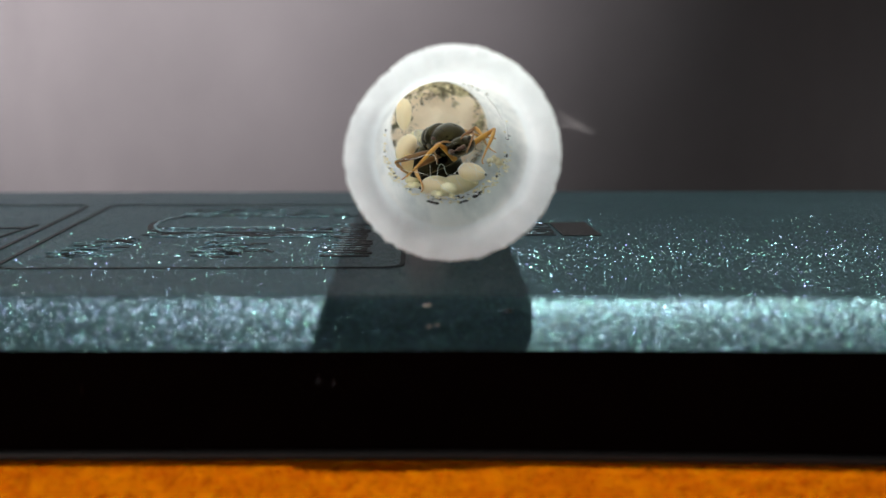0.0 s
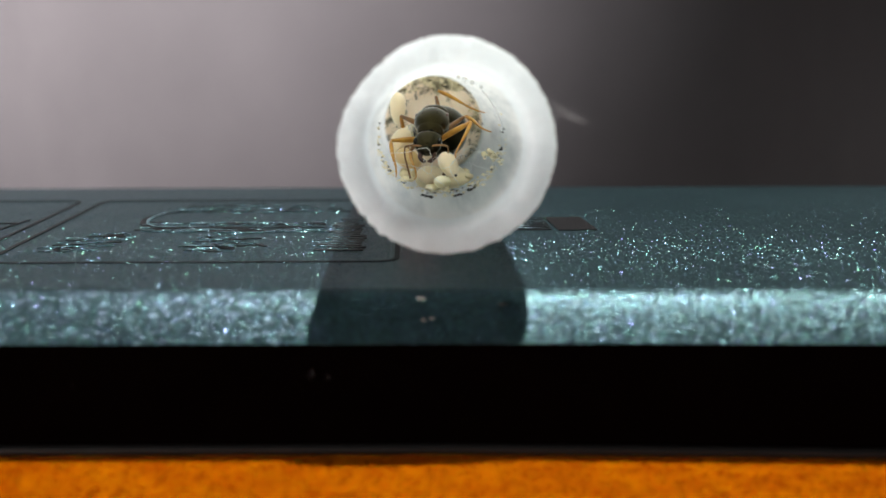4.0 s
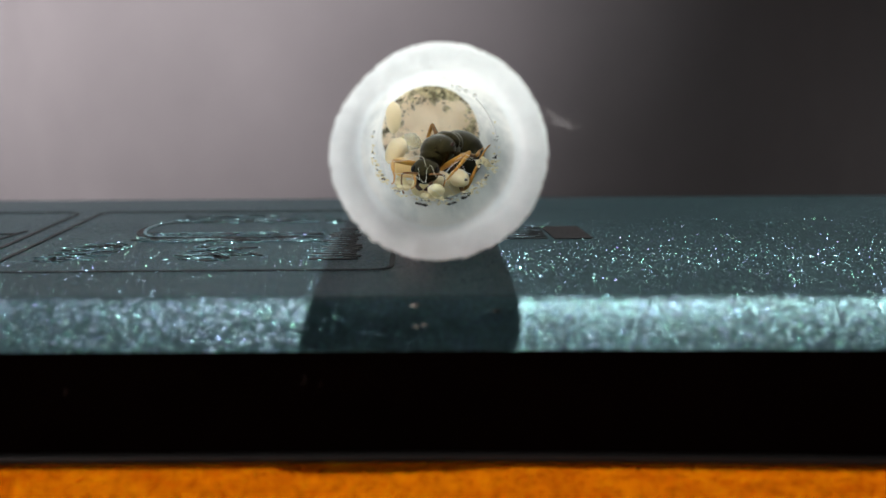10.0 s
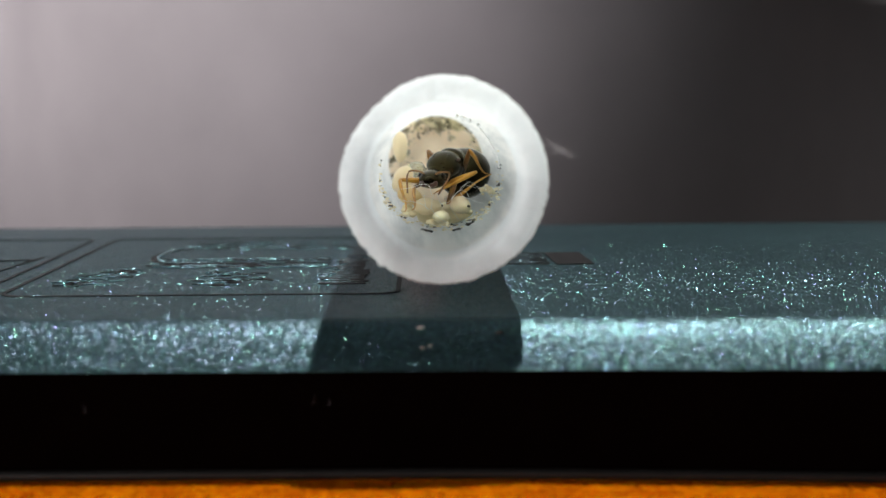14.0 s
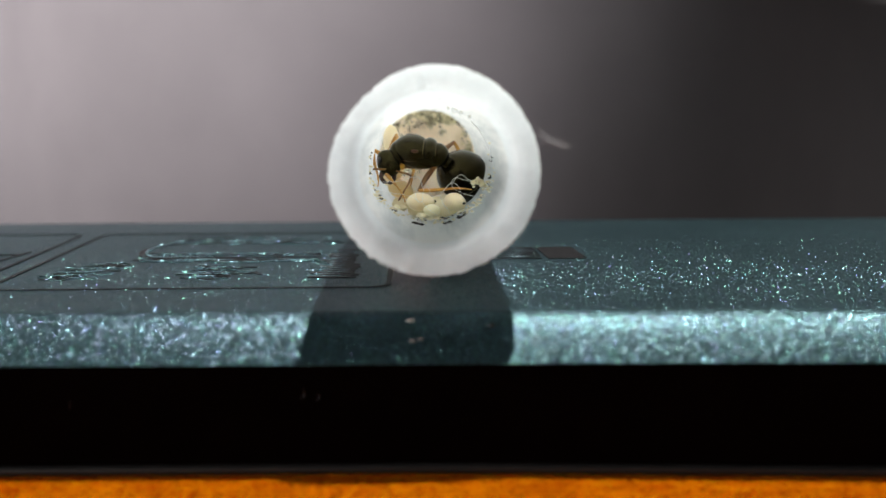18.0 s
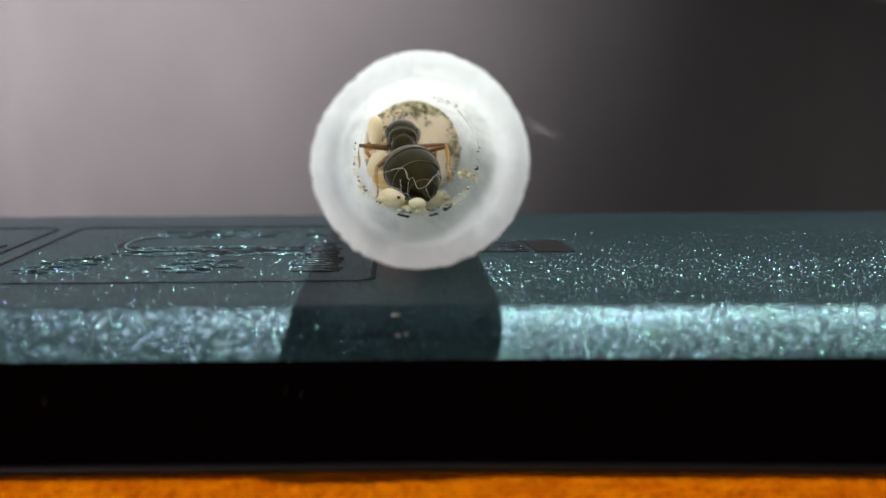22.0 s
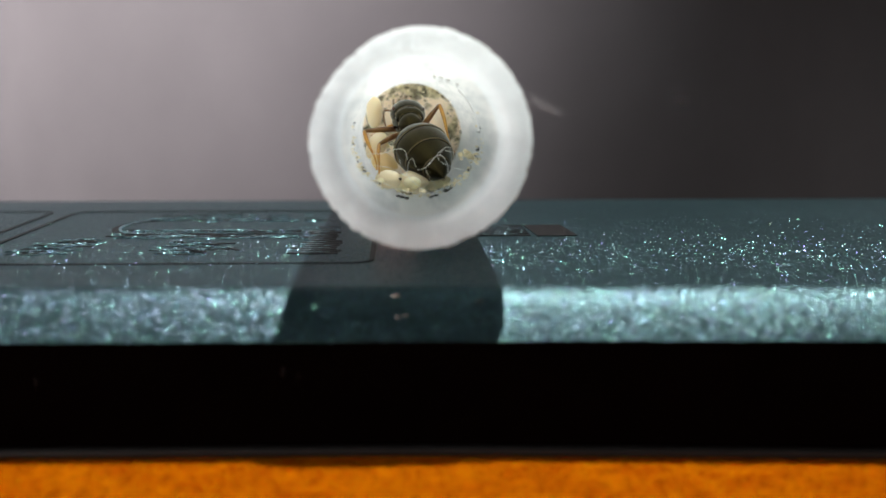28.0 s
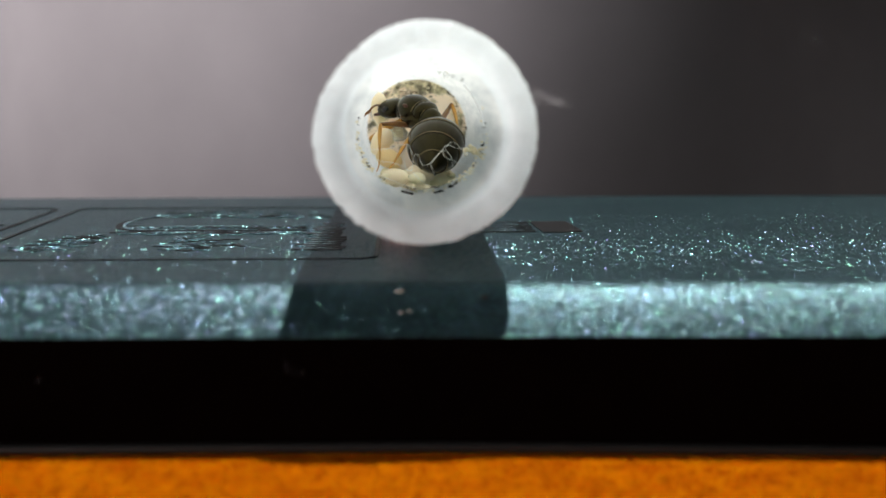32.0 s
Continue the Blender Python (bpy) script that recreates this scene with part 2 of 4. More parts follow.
def part(name, bm, material, parent=None, label="", smooth=True):
    """Links a bmesh, drawn in millimetres, as one mesh object."""
    for v in bm.verts:
        v.co *= MM
    bmesh.ops.recalc_face_normals(bm, faces=bm.faces)
    me = bpy.data.meshes.new(name)
    bm.to_mesh(me)
    bm.free()
    for p in me.polygons:
        p.use_smooth = smooth
    me.materials.append(material)
    ob = new(name, me)
    if parent:
        ob.parent = parent
    if label:
        ob["label"] = label
    return ob


def at(x, y, z, rx=0, ry=0, rz=0):
    return pose(x * MM, y * MM, z * MM, rx, ry, rz)


def rings(bm, loops, closed=False, cap=True):
    """Skins a list of closed loops of points."""
    rows = [[bm.verts.new(p) for p in loop] for loop in loops]
    n = len(rows[0])
    pairs = list(zip(rows, rows[1:])) + ([(rows[-1], rows[0])] if closed else [])
    for a, b in pairs:
        for i in range(n):
            bm.faces.new((a[i], a[(i + 1) % n], b[(i + 1) % n], b[i]))
    if cap and not closed:
        bm.faces.new(rows[0]), bm.faces.new(rows[-1])
    return rows


def lathe(bm, profile, sx=1.0, sz=1.0, segs=28, centre=(0, 0, 0), rough=0.0, seed=0.0, bend=0.0):
    """A body of revolution about y: rows of (y, radius), flattened by sx and sz."""
    loops = []
    for y, r in profile:
        loop = []
        for k in range(segs):
            a = 2 * math.pi * k / segs
            q = r * (1 + rough * noise.noise((math.cos(a) * 1.7 + seed, y * 1.3, math.sin(a) * 1.7)))
            loop.append((centre[0] + q * math.cos(a) * sx, centre[1] + y, centre[2] + q * math.sin(a) * sz + bend * y * y))
        loops.append(loop)
    rings(bm, loops)


def egg(bm, rx, ry, rz, centre=(0, 0, 0), segs=24, rows=14, rough=0.0, seed=0.0, taper=0.0):
    prof = []
    for i in range(rows + 1):
        a = math.pi * (0.02 + 0.96 * i / rows)
        y = -math.cos(a)
        prof.append((y * ry, math.sin(a) * (1 + taper * y)))
    lathe(bm, prof, rx, rz, segs, centre, rough, seed)


def tube_along(bm, points, radii, segs=8):
    """A round rod along a line of points."""
    pts = [Vector(p) for p in points]
    loops = []
    for i, p in enumerate(pts):
        way = (pts[min(i + 1, len(pts) - 1)] - pts[max(i - 1, 0)]).normalized()
        side_way = way.cross(Vector((0.13, 0.21, 0.97))).normalized()
        up = side_way.cross(way)
        r = radii[min(i, len(radii) - 1)] if isinstance(radii, (list, tuple)) else radii
        loops.append([p + r * (math.cos(2 * math.pi * k / segs) * side_way + math.sin(2 * math.pi * k / segs) * up) for k in range(segs)])
    rings(bm, loops)


def curve_points(points, steps=6):
    """Points on a smooth line through the given ones."""
    pts = [Vector(p) for p in points]
    out = []
    for i in range(len(pts) - 1):
        a, b, c, d = pts[max(i - 1, 0)], pts[i], pts[i + 1], pts[min(i + 2, len(pts) - 1)]
        for k in range(steps):
            u = k / steps
            out.append(0.5 * (2 * b + (c - a) * u + (2 * a - 5 * b + 4 * c - d) * u * u + (3 * b - a - 3 * c + d) * u ** 3))
    return out + [pts[-1]]


def box(bm, x0, x1, y0, y1, z0, z1):
    v = [bm.verts.new((x, y, z)) for z in (z0, z1) for y in (y0, y1) for x in (x0, x1)]
    for f in ((0, 2, 3, 1), (4, 5, 7, 6), (0, 1, 5, 4), (2, 6, 7, 3), (0, 4, 6, 2), (1, 3, 7, 5)):
        bm.faces.new([v[i] for i in f])


# ---- the room round the table ----
DESK = -5.92


def drop(x):
    """The mat lies a little lower towards one end."""
    return 0.0095 * max(0.0, x)


def build_room():
    bm = bmesh.new()
    box(bm, -1500, 1500, -1500, 600, DESK - 30, DESK - 1.6)
    tagged(part("ground", bm, TABLE, smooth=False), "dark grey tabletop", "tabletop", kind="structure")

    # the orange mat under the device
    bm = bmesh.new()
    xs = sorted({*np.linspace(-44, 44, 9), *np.linspace(-26, 26, 261)})
    ys = sorted({*np.linspace(-20, 10, 8), *np.linspace(-17, -8, 56)})
    grid, low = [], []
    for y in ys:
        row = []
        for x in xs:
            z = DESK - drop(x)
            if -27 < x < 27 and -17.1 < y < -8:
                z += min(1.0, max(0.0, (-9.3 - y) / 0.5)) * (0.05 * noise.noise((x * 1.6, y * 1.6, 0)) + 0.06 * noise.noise((x * 4.5, y * 4.5, 3)))
            row.append(bm.verts.new((x, y, z)))
        grid.append(row)
    for a, b in zip(grid, grid[1:]):
        for i in range(len(xs) - 1):
            bm.faces.new((a[i], a[i + 1], b[i + 1], b[i]))
    geo = bmesh.ops.extrude_face_region(bm, geom=list(bm.faces))
    for v in geo["geom"]:
        if isinstance(v, bmesh.types.BMVert):
            v.co.z = DESK - 1.6
    tagged(part("felt_mat", bm, FELT), "orange fuzzy felt mat under the device", "mat")

    # a made-up grey card standing behind, curved so the side lamp's light fades across
    bm = bmesh.new()
    loops = []
    # how far the card faces to one side along its length, in degrees
    xs = np.linspace(-110, 110, 111)
    faces = np.interp(xs, (-110, -80, -41, -20, 0, 12, 30, 60, 110), (66, 64, 57, 30, 2, -19, -40, -56, -60))
    faces = np.convolve(np.pad(faces, 4, mode="edge"), np.ones(9) / 9, "valid")
    depth = np.cumsum(-np.tan(np.radians(faces)) * 2.0)
    depth += 46.0 - depth.min()
    line = list(zip(xs.tolist(), depth.tolist()))
    for x, y in line:
        loops.append([(x, y + d, z) for d, z in ((0, DESK - 1.6), (0, 46), (1.2, 46), (1.2, DESK - 1.6))])
    rings(bm, loops)
    tagged(part("backdrop", bm, WALL), "made-up plain mauve grey card behind the device, curved to grade the light", "backdrop", kind="structure")

    # the wall behind; all walls and the ceiling are unseen, added to limit light
    bm = bmesh.new()
    box(bm, -680, 1500, 600, 680, -40, 2800)
    tagged(part("wall_back", bm, ROOM, smooth=False), "unseen dim grey wall closing the room", "wall", kind="structure")
    bm = bmesh.new()
    for y0, y1, z0, z1 in ((-1500, -500, -40, 2800), (-100, 600, -40, 2800), (-500, -100, 260, 2800), (-500, -100, -40, 5)):
        box(bm, -680, -600, y0, y1, z0, z1)
    tagged(part("wall_left", bm, ROOM, smooth=False), "unseen dim grey wall, opened where the side lamp is added", "wall", kind="structure")
    bm = bmesh.new()
    box(bm, 1420, 1500, -1500, 600, -40, 2800)
    tagged(part("wall_right", bm, ROOM, smooth=False), "unseen dim grey wall closing the room", "wall", kind="structure")
    bm = bmesh.new()
    box(bm, -600, 1420, -1580, -1500, -40, 2800)
    tagged(part("wall_front", bm, ROOM, smooth=False), "unseen dim grey wall closing the room", "wall", kind="structure")
    bm = bmesh.new()
    for x0, x1, y0, y1 in ((-680, -180, -1580, 680), (1180, 1500, -1580, 680), (-180, 1180, -1580, -380), (-180, 1180, 570, 680)):
        box(bm, x0, x1, y0, y1, 2800, 2860)
    tagged(part("ceiling", bm, ROOM, smooth=False), "unseen dim grey ceiling, opened to let the sun in", "ceiling", kind="structure")


build_room()

# ---- the flat device ----
FRONT, BACK = -9.07, 28.0


def bevel(u):
    """The rounded front edge, u from 0 (top) to 1 (front): y, z and the lean of its surface."""
    y = (1 - u) ** 2 * -7.0 + 2 * u * (1 - u) * -7.8 + u * u * -9.05
    z = u * u * -1.68
    lean = np.arctan2(2 * u * 1.68, 2 * (1 - u) * 0.8 + 2 * u * 1.25)
    return y, z, lean


def build_device():
    dev = tagged(new("device"), "slim flat device, teal metallic flake top over black sides", "device")
    prof = [(BACK, -1.7), (BACK - 0.25, -0.9), (BACK - 0.8, -0.3), (BACK - 1.8, 0.0)]
    prof += [(y, 0.0) for y in (20, 14, 9, 5, 2, -1, -4, -6)]
    prof += [(float(bevel(i / 12)[0]), float(bevel(i / 12)[1])) for i in range(13)]
    prof += [(-9.06, -1.70)]
    last = prof[-1]
    prof += [(last[0] + 0.01, last[1] - 0.006), (last[0] + 0.03, last[1] - 0.006), (last[0] + 0.35, last[1] - 0.006), (last[0] + 0.35, -2.6), (BACK - 0.4, -2.6), (BACK - 0.4, -1.7)]

    def bow(x, y):
        """The front edge comes a little nearer towards one end."""
        w = max(0.0, min(1.0, (6 - y) / 14))
        return w * (-0.015 * x - (0.0034 * max(0.0, x) ** 1.6))
    bm = bmesh.new()
    xs = np.linspace(-36, 36, 49)
    rings(bm, [[(x, y + bow(x, y), z) for y, z in prof] for x in xs])
    part("top_shell", bm, FLAKE, dev, "teal grey metallic paint, glints painted as brighter flakes", smooth=True)
    def sink(x, z):
        return z - (drop(x) if z < -4 else 0.0)
    bm = bmesh.new()
    f = last[0] + 0.012
    side = [(f + 0.02, -1.708), (f, -1.712), (f, -1.74), (f, -5.35), (f + 0.10, -5.48), (f + 0.25, -5.52), (BACK - 0.3, -5.52), (BACK - 0.1, -4), (BACK - 0.1, -1.9), (BACK - 0.7, -1.8), (f + 0.2, -1.69)]
    rings(bm, [[(x, y + bow(x, y), sink(x, z)) for y, z in side] for x in np.linspace(-35.8, 35.8, 49)])
    part("body", bm, BLACK, dev, "matt black plastic side")
    bm = bmesh.new()
    lip = [(f + 0.05, -5.60), (f - 0.03, -5.66), (f - 0.03, -5.74), (f + 0.12, DESK), (BACK - 0.5, DESK), (BACK - 0.5, -5.56), (f + 0.2, -5.56)]
    rings(bm, [[(x, y + bow(x, y), sink(x, z)) for y, z in lip] for x in np.linspace(-35.8, 35.8, 49)])
    part("base_lip", bm, LIP, dev, "thin dark grey rim at the base")
    return dev


device = build_device()


def build_grain():
    """Thousands of tiny tilted flakes in the paint: small flat plates."""
    rng = np.random.default_rng(8)
    flat_count, edge_count, print_count = 260000, 64000, 18000
    count = flat_count + edge_count + print_count
    y = -7.0 + 22.0 * rng.random(count) ** 1.35
    x = rng.uniform(-1, 1, count) * (18.5 + 0.5 * (y + 9))
    edge = np.zeros(count, bool)
    edge[flat_count:flat_count + edge_count] = True
    printed = np.zeros(count, bool)
    printed[flat_count + edge_count:] = True
    # denser along the raised strokes of the print, to put their glints in
    n = print_count
    share = rng.random(n)
    rows = rng.choice([7.2, 7.9, 8.7, 9.5, 10.2, 14.6, 15.6], n)
    along = rng.uniform(-15.0, -6.2, n)
    px, py = along, rows + rng.normal(0, 0.08, n)
    star = share < 0.30
    py = np.where(star, rng.uniform(1.2, 6.8, n), py)
    px = np.where(star, np.where(rng.random(n) < 0.6, -16.6 + (py - 4) * 0.25, -10.5) + rng.normal(0, 0.55, n), px)
    column = (share >= 0.30) & (share < 0.52)
    py = np.where(column, 1.75 + 0.68 * rng.integers(0, 15, n) + rng.normal(0.22, 0.07, n), py)
    px = np.where(column, rng.uniform(-5.9, -4.1, n), px)
    bend = (share >= 0.52) & (share < 0.64)
    a = rng.uniform(0, math.pi, n)
    px = np.where(bend, -15.2 + 1.6 * (1 - np.sin(a)) + rng.normal(0.12, 0.1, n), px)
    py = np.where(bend, 11.5 + 3.2 * np.cos(a) + rng.normal(0.2, 0.1, n), py)
    block = (share >= 0.64) & (share < 0.70)
    px = np.where(block, rng.uniform(2.4, 5.6, n), px)
    py = np.where(block, 8.0 + 0.8 * rng.integers(0, 6, n) + rng.normal(0, 0.08, n), py)
    x[printed], y[printed] = px, py
    # the rounded front edge: spread along its arc
    by, bz, arc = bevel(np.where(edge, rng.random(count) ** 0.45, 0.0))
    x = np.where(edge, rng.uniform(-18.5, 18.5, count), x)
    yy = np.where(edge, by, y)
    zz = np.where(edge, bz, 0.0)
    w = np.clip((6 - yy) / 14, 0, 1)
    shift = w * (-0.015 * x - 0.0034 * np.maximum(0, x) ** 1.6)
    size = rng.uniform(0.011, 0.018, count) + 0.014 * rng.random(count) ** 7
    size[printed] *= 1.25
    size[edge] *= 0.85
    # each plate leans its own way: most lie nearly flat, some stand up
    tilt = np.abs(rng.normal(0, radians(12) + 0.06 * arc, count))
    # more plates stand up where glints are wanted: mid-depth, right, on the print
    band = 0.04 + 0.46 * np.exp(-((yy - 1.5) / 4.4) ** 2) * np.where(x > 0, 1.0, 0.5)
    proud = rng.random(count) < np.where(edge, 0.06, np.where(printed, 0.45, band))
    tilt = np.where(proud, np.clip(rng.normal(radians(36), radians(9), count), 0.1, 1.0), tilt)
    aim_way = rng.uniform(0, 2 * math.pi, count)
    nx, ny, nz = np.sin(tilt) * np.cos(aim_way), np.sin(tilt) * np.sin(aim_way), np.cos(tilt)
    normal = np.stack([nx, ny, nz], 1)
    first = np.stack([nz, np.zeros(count), -nx], 1)
    first /= np.linalg.norm(first, axis=1)[:, None]
    second = np.cross(normal, first)
    turn = rng.uniform(0, 2 * math.pi, count)
    verts = np.zeros((count, 5, 3))
    for k in range(5):
        b = turn + k * 2 * math.pi / 5 + rng.normal(0, 0.2, count)
        r = size * rng.uniform(0.75, 1.15, count)
        verts[:, k] = first * (r * np.cos(b))[:, None] + second * (r * np.sin(b))[:, None]
    verts[:, :, 2] += (size * np.sin(tilt) * 0.8 + 0.003)[:, None]
    c, q = np.cos(arc)[:, None], np.sin(arc)[:, None]
    v, up = verts[:, :, 1].copy(), verts[:, :, 2].copy()
    verts[:, :, 0] += x[:, None]
    verts[:, :, 1] = (yy + shift)[:, None] + v * c - up * q
    verts[:, :, 2] = zz[:, None] + v * q + up * c
    me = bpy.data.meshes.new("paint_grain")
    me.vertices.add(count * 5)
    me.vertices.foreach_set("co", (verts * MM).astype(np.float32).ravel())
    me.loops.add(count * 5)
    me.loops.foreach_set("vertex_index", np.arange(count * 5, dtype=np.int32))
    me.polygons.add(count)
    me.polygons.foreach_set("loop_start", np.arange(count, dtype=np.int32) * 5)
    me.update(calc_edges=True)
    me.materials.append(GRAIN)
    ob = new("paint_grain", me)
    ob.parent = device
    ob["kind"] = "stuff"
    ob["label"] = "tiny glinting flakes in the teal paint"


build_grain()


def flat(name, pieces, parent=device, z=0.0, label="", mat=INK):
    """Thin ink: strips along lines of (x, y) with a width, lying on the shell."""
    bm = bmesh.new()
    for line, w in pieces:
        pts = [Vector((x, y, 0)) for x, y in line]
        for a, b in zip(pts, pts[1:]):
            n = Vector((-(b - a).y, (b - a).x, 0)).normalized() * w / 2
            lo = [bm.verts.new((*(p.xy), z + 0.004)) for p in (a - n, b - n, b + n, a + n)]
            hi = [bm.verts.new((*(p.xy), z + 0.045)) for p in (a - n, b - n, b + n, a + n)]
            bm.faces.new(hi)
            for i in range(4):
                bm.faces.new((lo[i], lo[(i + 1) % 4], hi[(i + 1) % 4], hi[i]))
    return part(name, bm, mat, parent, label, smooth=False)


def build_print():
    def rounded(x0, x1, y0, y1, r):
        pts = []
        for cx, cy, a0 in ((x1 - r, y0 + r, -90), (x1 - r, y1 - r, 0), (x0 + r, y1 - r, 90), (x0 + r, y0 + r, 180)):
            pts += [(cx + r * math.cos(radians(a0 + 15 * k)), cy + r * math.sin(radians(a0 + 15 * k))) for k in range(7)]
        return pts + pts[:1]
    flat("outline", [(rounded(-19.3, -1.9, -1.4, 19.5, 0.9), 0.22)], label="dark rounded outline printed on the shell")
    flat("outline", [(rounded(-35, -20.6, -1.4, 19.5, 0.9), 0.22)])
    rnd = random.Random(4)
    # a column of short dark bars
    for i in range(15):
        y = 1.6 + 0.68 * i
        flat("print_bar", [([(-5.4 + 0.045 * i + rnd.uniform(-0.4, 0.3), y), (-4.4, y + rnd.uniform(-0.08, 0.08)), (-3.3 - 0.03 * i + rnd.uniform(-0.3, 0.1), y)], rnd.uniform(0.34, 0.5))])
        # a thin silvery strip beside each bar, painted as its glint
        flat("print_bar", [([(-5.5 + 0.045 * i + rnd.uniform(-0.2, 0.2), y + 0.33), (-4.0 + rnd.uniform(-0.4, 0.3), y + 0.33)], 0.12)], mat=GLOSS)
    # a block with lines on the other side
    flat("print_block", [([(5.9, 9.5), (7.85, 9.6)], 4.6)], label="small dark block")
    for i in range(6):
        flat("print_bar", [([(2.6, 7.6 + 0.8 * i), (5.7, 7.6 + 0.8 * i)], 0.36)])
        # painted glint strips between the lines
        flat("print_bar", [([(2.6, 8.0 + 0.8 * i), (5.2 + rnd.uniform(-0.6, 0.6), 8.0 + 0.8 * i)], 0.14)], mat=GLOSS)
    # a crossed bin and two arrows, as plain strokes
    arc = [(-15.2 + 1.6 * (1 - math.sin(radians(a))), 11.5 + 3.2 * math.cos(radians(a))) for a in range(0, 181, 15)]
    flat("print_symbol", [(arc, 0.35), ([(-14, 14.7), (-6.5, 14.9)], 0.3), ([(-14, 8.4), (-6.3, 8.6)], 0.35), ([(-12, 9.6), (-6.3, 9.7)], 0.3), ([(-13, 7.3), (-7, 7.5)], 0.28)], label="dark symbol of curved strokes")
    star = []
    for cx, cy, s in ((-16.6, 3.6, 1.0), (-10.4, 2.6, 1.0), (-15.4, 6.2, 0.7), (-11.0, 5.2, 0.6), (-17.0, 1.9, 0.6)):
        for k in range(9):
            a = rnd.uniform(0, math.pi)
            r = s * rnd.uniform(0.4, 1.0)
            ox, oy = rnd.uniform(-0.4, 0.4), rnd.uniform(-0.6, 0.6)
            star.append(([(cx + ox - r * math.cos(a), cy + oy - r * math.sin(a) * 0.8), (cx + ox + r * math.cos(a), cy + oy + r * math.sin(a) * 0.8)], 0.16))
    flat("print_symbol", star[::2])
    # every other star stroke is silvery, a glint put into the colour
    flat("print_symbol", star[1::2], mat=GLOSS)
    # painted glints beside the arc and along the rows
    shine = [([(x + 0.15, y + 0.35) for x, y in arc], 0.14)]
    for i in range(26):
        x, y = rnd.uniform(-14.5, -7.5), rnd.choice((7.0, 7.8, 8.9, 9.3, 10.1, 14.4, 15.4)) + rnd.uniform(-0.2, 0.2)
        shine.append(([(x, y), (x + rnd.uniform(0.6, 2.2), y)], rnd.uniform(0.08, 0.16)))
    flat("print_symbol", shine, z=0.008, mat=GLOSS)
    for mat, count, z in ((INK, 95, 0.0), (GLOSS, 120, 0.01)):
        dashes = []
        for _ in range(count):
            kind = rnd.random()
            if kind < 0.55:
                x, y = rnd.uniform(-15.0, -6.4), rnd.choice((7.2, 7.9, 8.7, 9.5, 10.2)) + rnd.gauss(0, 0.12)
            elif kind < 0.7:
                x, y = rnd.uniform(-14.5, -5.5), rnd.choice((14.6, 15.6, 17.0)) + rnd.gauss(0, 0.2)
            elif kind < 0.85:
                x, y = -16.6 + rnd.gauss(0, 0.8), rnd.uniform(1.2, 6.8)
                x += (y - 4) * 0.25
            else:
                x, y = -10.5 + rnd.gauss(0, 0.7), rnd.uniform(1.2, 5.4)
            w = rnd.uniform(0.25, 1.1)
            dashes.append(([(x, y), (x + w, y + rnd.uniform(-0.15, 0.15))], rnd.uniform(0.08, 0.2) if mat == INK else rnd.uniform(0.05, 0.11)))
        flat("print_symbol", dashes, z=z, mat=mat)
    flat("print_symbol", [([(-8.4, 3.4), (-7.9, 2.6)], 0.2), ([(-22, 6), (-21.3, 11.5)], 0.2), ([(-24, 4), (-23, 9)], 0.25), ([(-25, 10), (-21.5, 10.4)], 0.3)])


build_print()


def build_dust():
    rnd = random.Random(3)
    for x, y, z, r, mat, label in ((-0.9, -7.87, -0.24, 0.12, CRUMB, "tiny pale grey crumb"), (-0.55, -8.62, -0.82, 0.07, CRUMB, "tiny pale grey crumb"), (-0.85, -8.66, -0.88, 0.08, CRUMB, "tiny pale grey crumb"), (2.15, -8.15, -0.40, 0.12, SPECK, "tiny black crumb")):
        bm = bmesh.new()
        egg(bm, r * 1.3, r * 0.7, r * 0.6, (x, y, z), 9, 6, 0.8, rnd.uniform(0, 30))
        part("crumb", bm, mat, device, label)
    for x, z, r in ((-13.6, -3.2, 0.09), (-5.0, -2.9, 0.12), (-4.4, -3.0, 0.08), (3.2, -4.0, 0.06), (-17.5, -4.6, 0.05), (8.0, -2.6, 0.05), (11.5, -4.7, 0.05)):
        bm = bmesh.new()
        tube_along(bm, curve_points([(x, -9.08, z), (x + r, -9.1, z + r * 1.5), (x + r * 0.5, -9.1, z + r * 3)], 3), 0.008, 6)
        part("dust", bm, LIP, device, "tiny grey lint")


build_dust()

# ---- the tube and what lies in it ----
NEAR, FAR, R_OUT, R_IN = -8.36, 26.0, 3.82, 2.92


def inner(y):
    """The bore narrows a little behind the mouth."""
    return R_IN - 0.20 * max(0.0, min(1.0, (y - NEAR) / 8.0))


def axis_z(y):
    """Height of the tube's axis: its near end stands a little higher."""
    return 4.0 + 1.42 - 0.72 * (y - NEAR) / 23.7


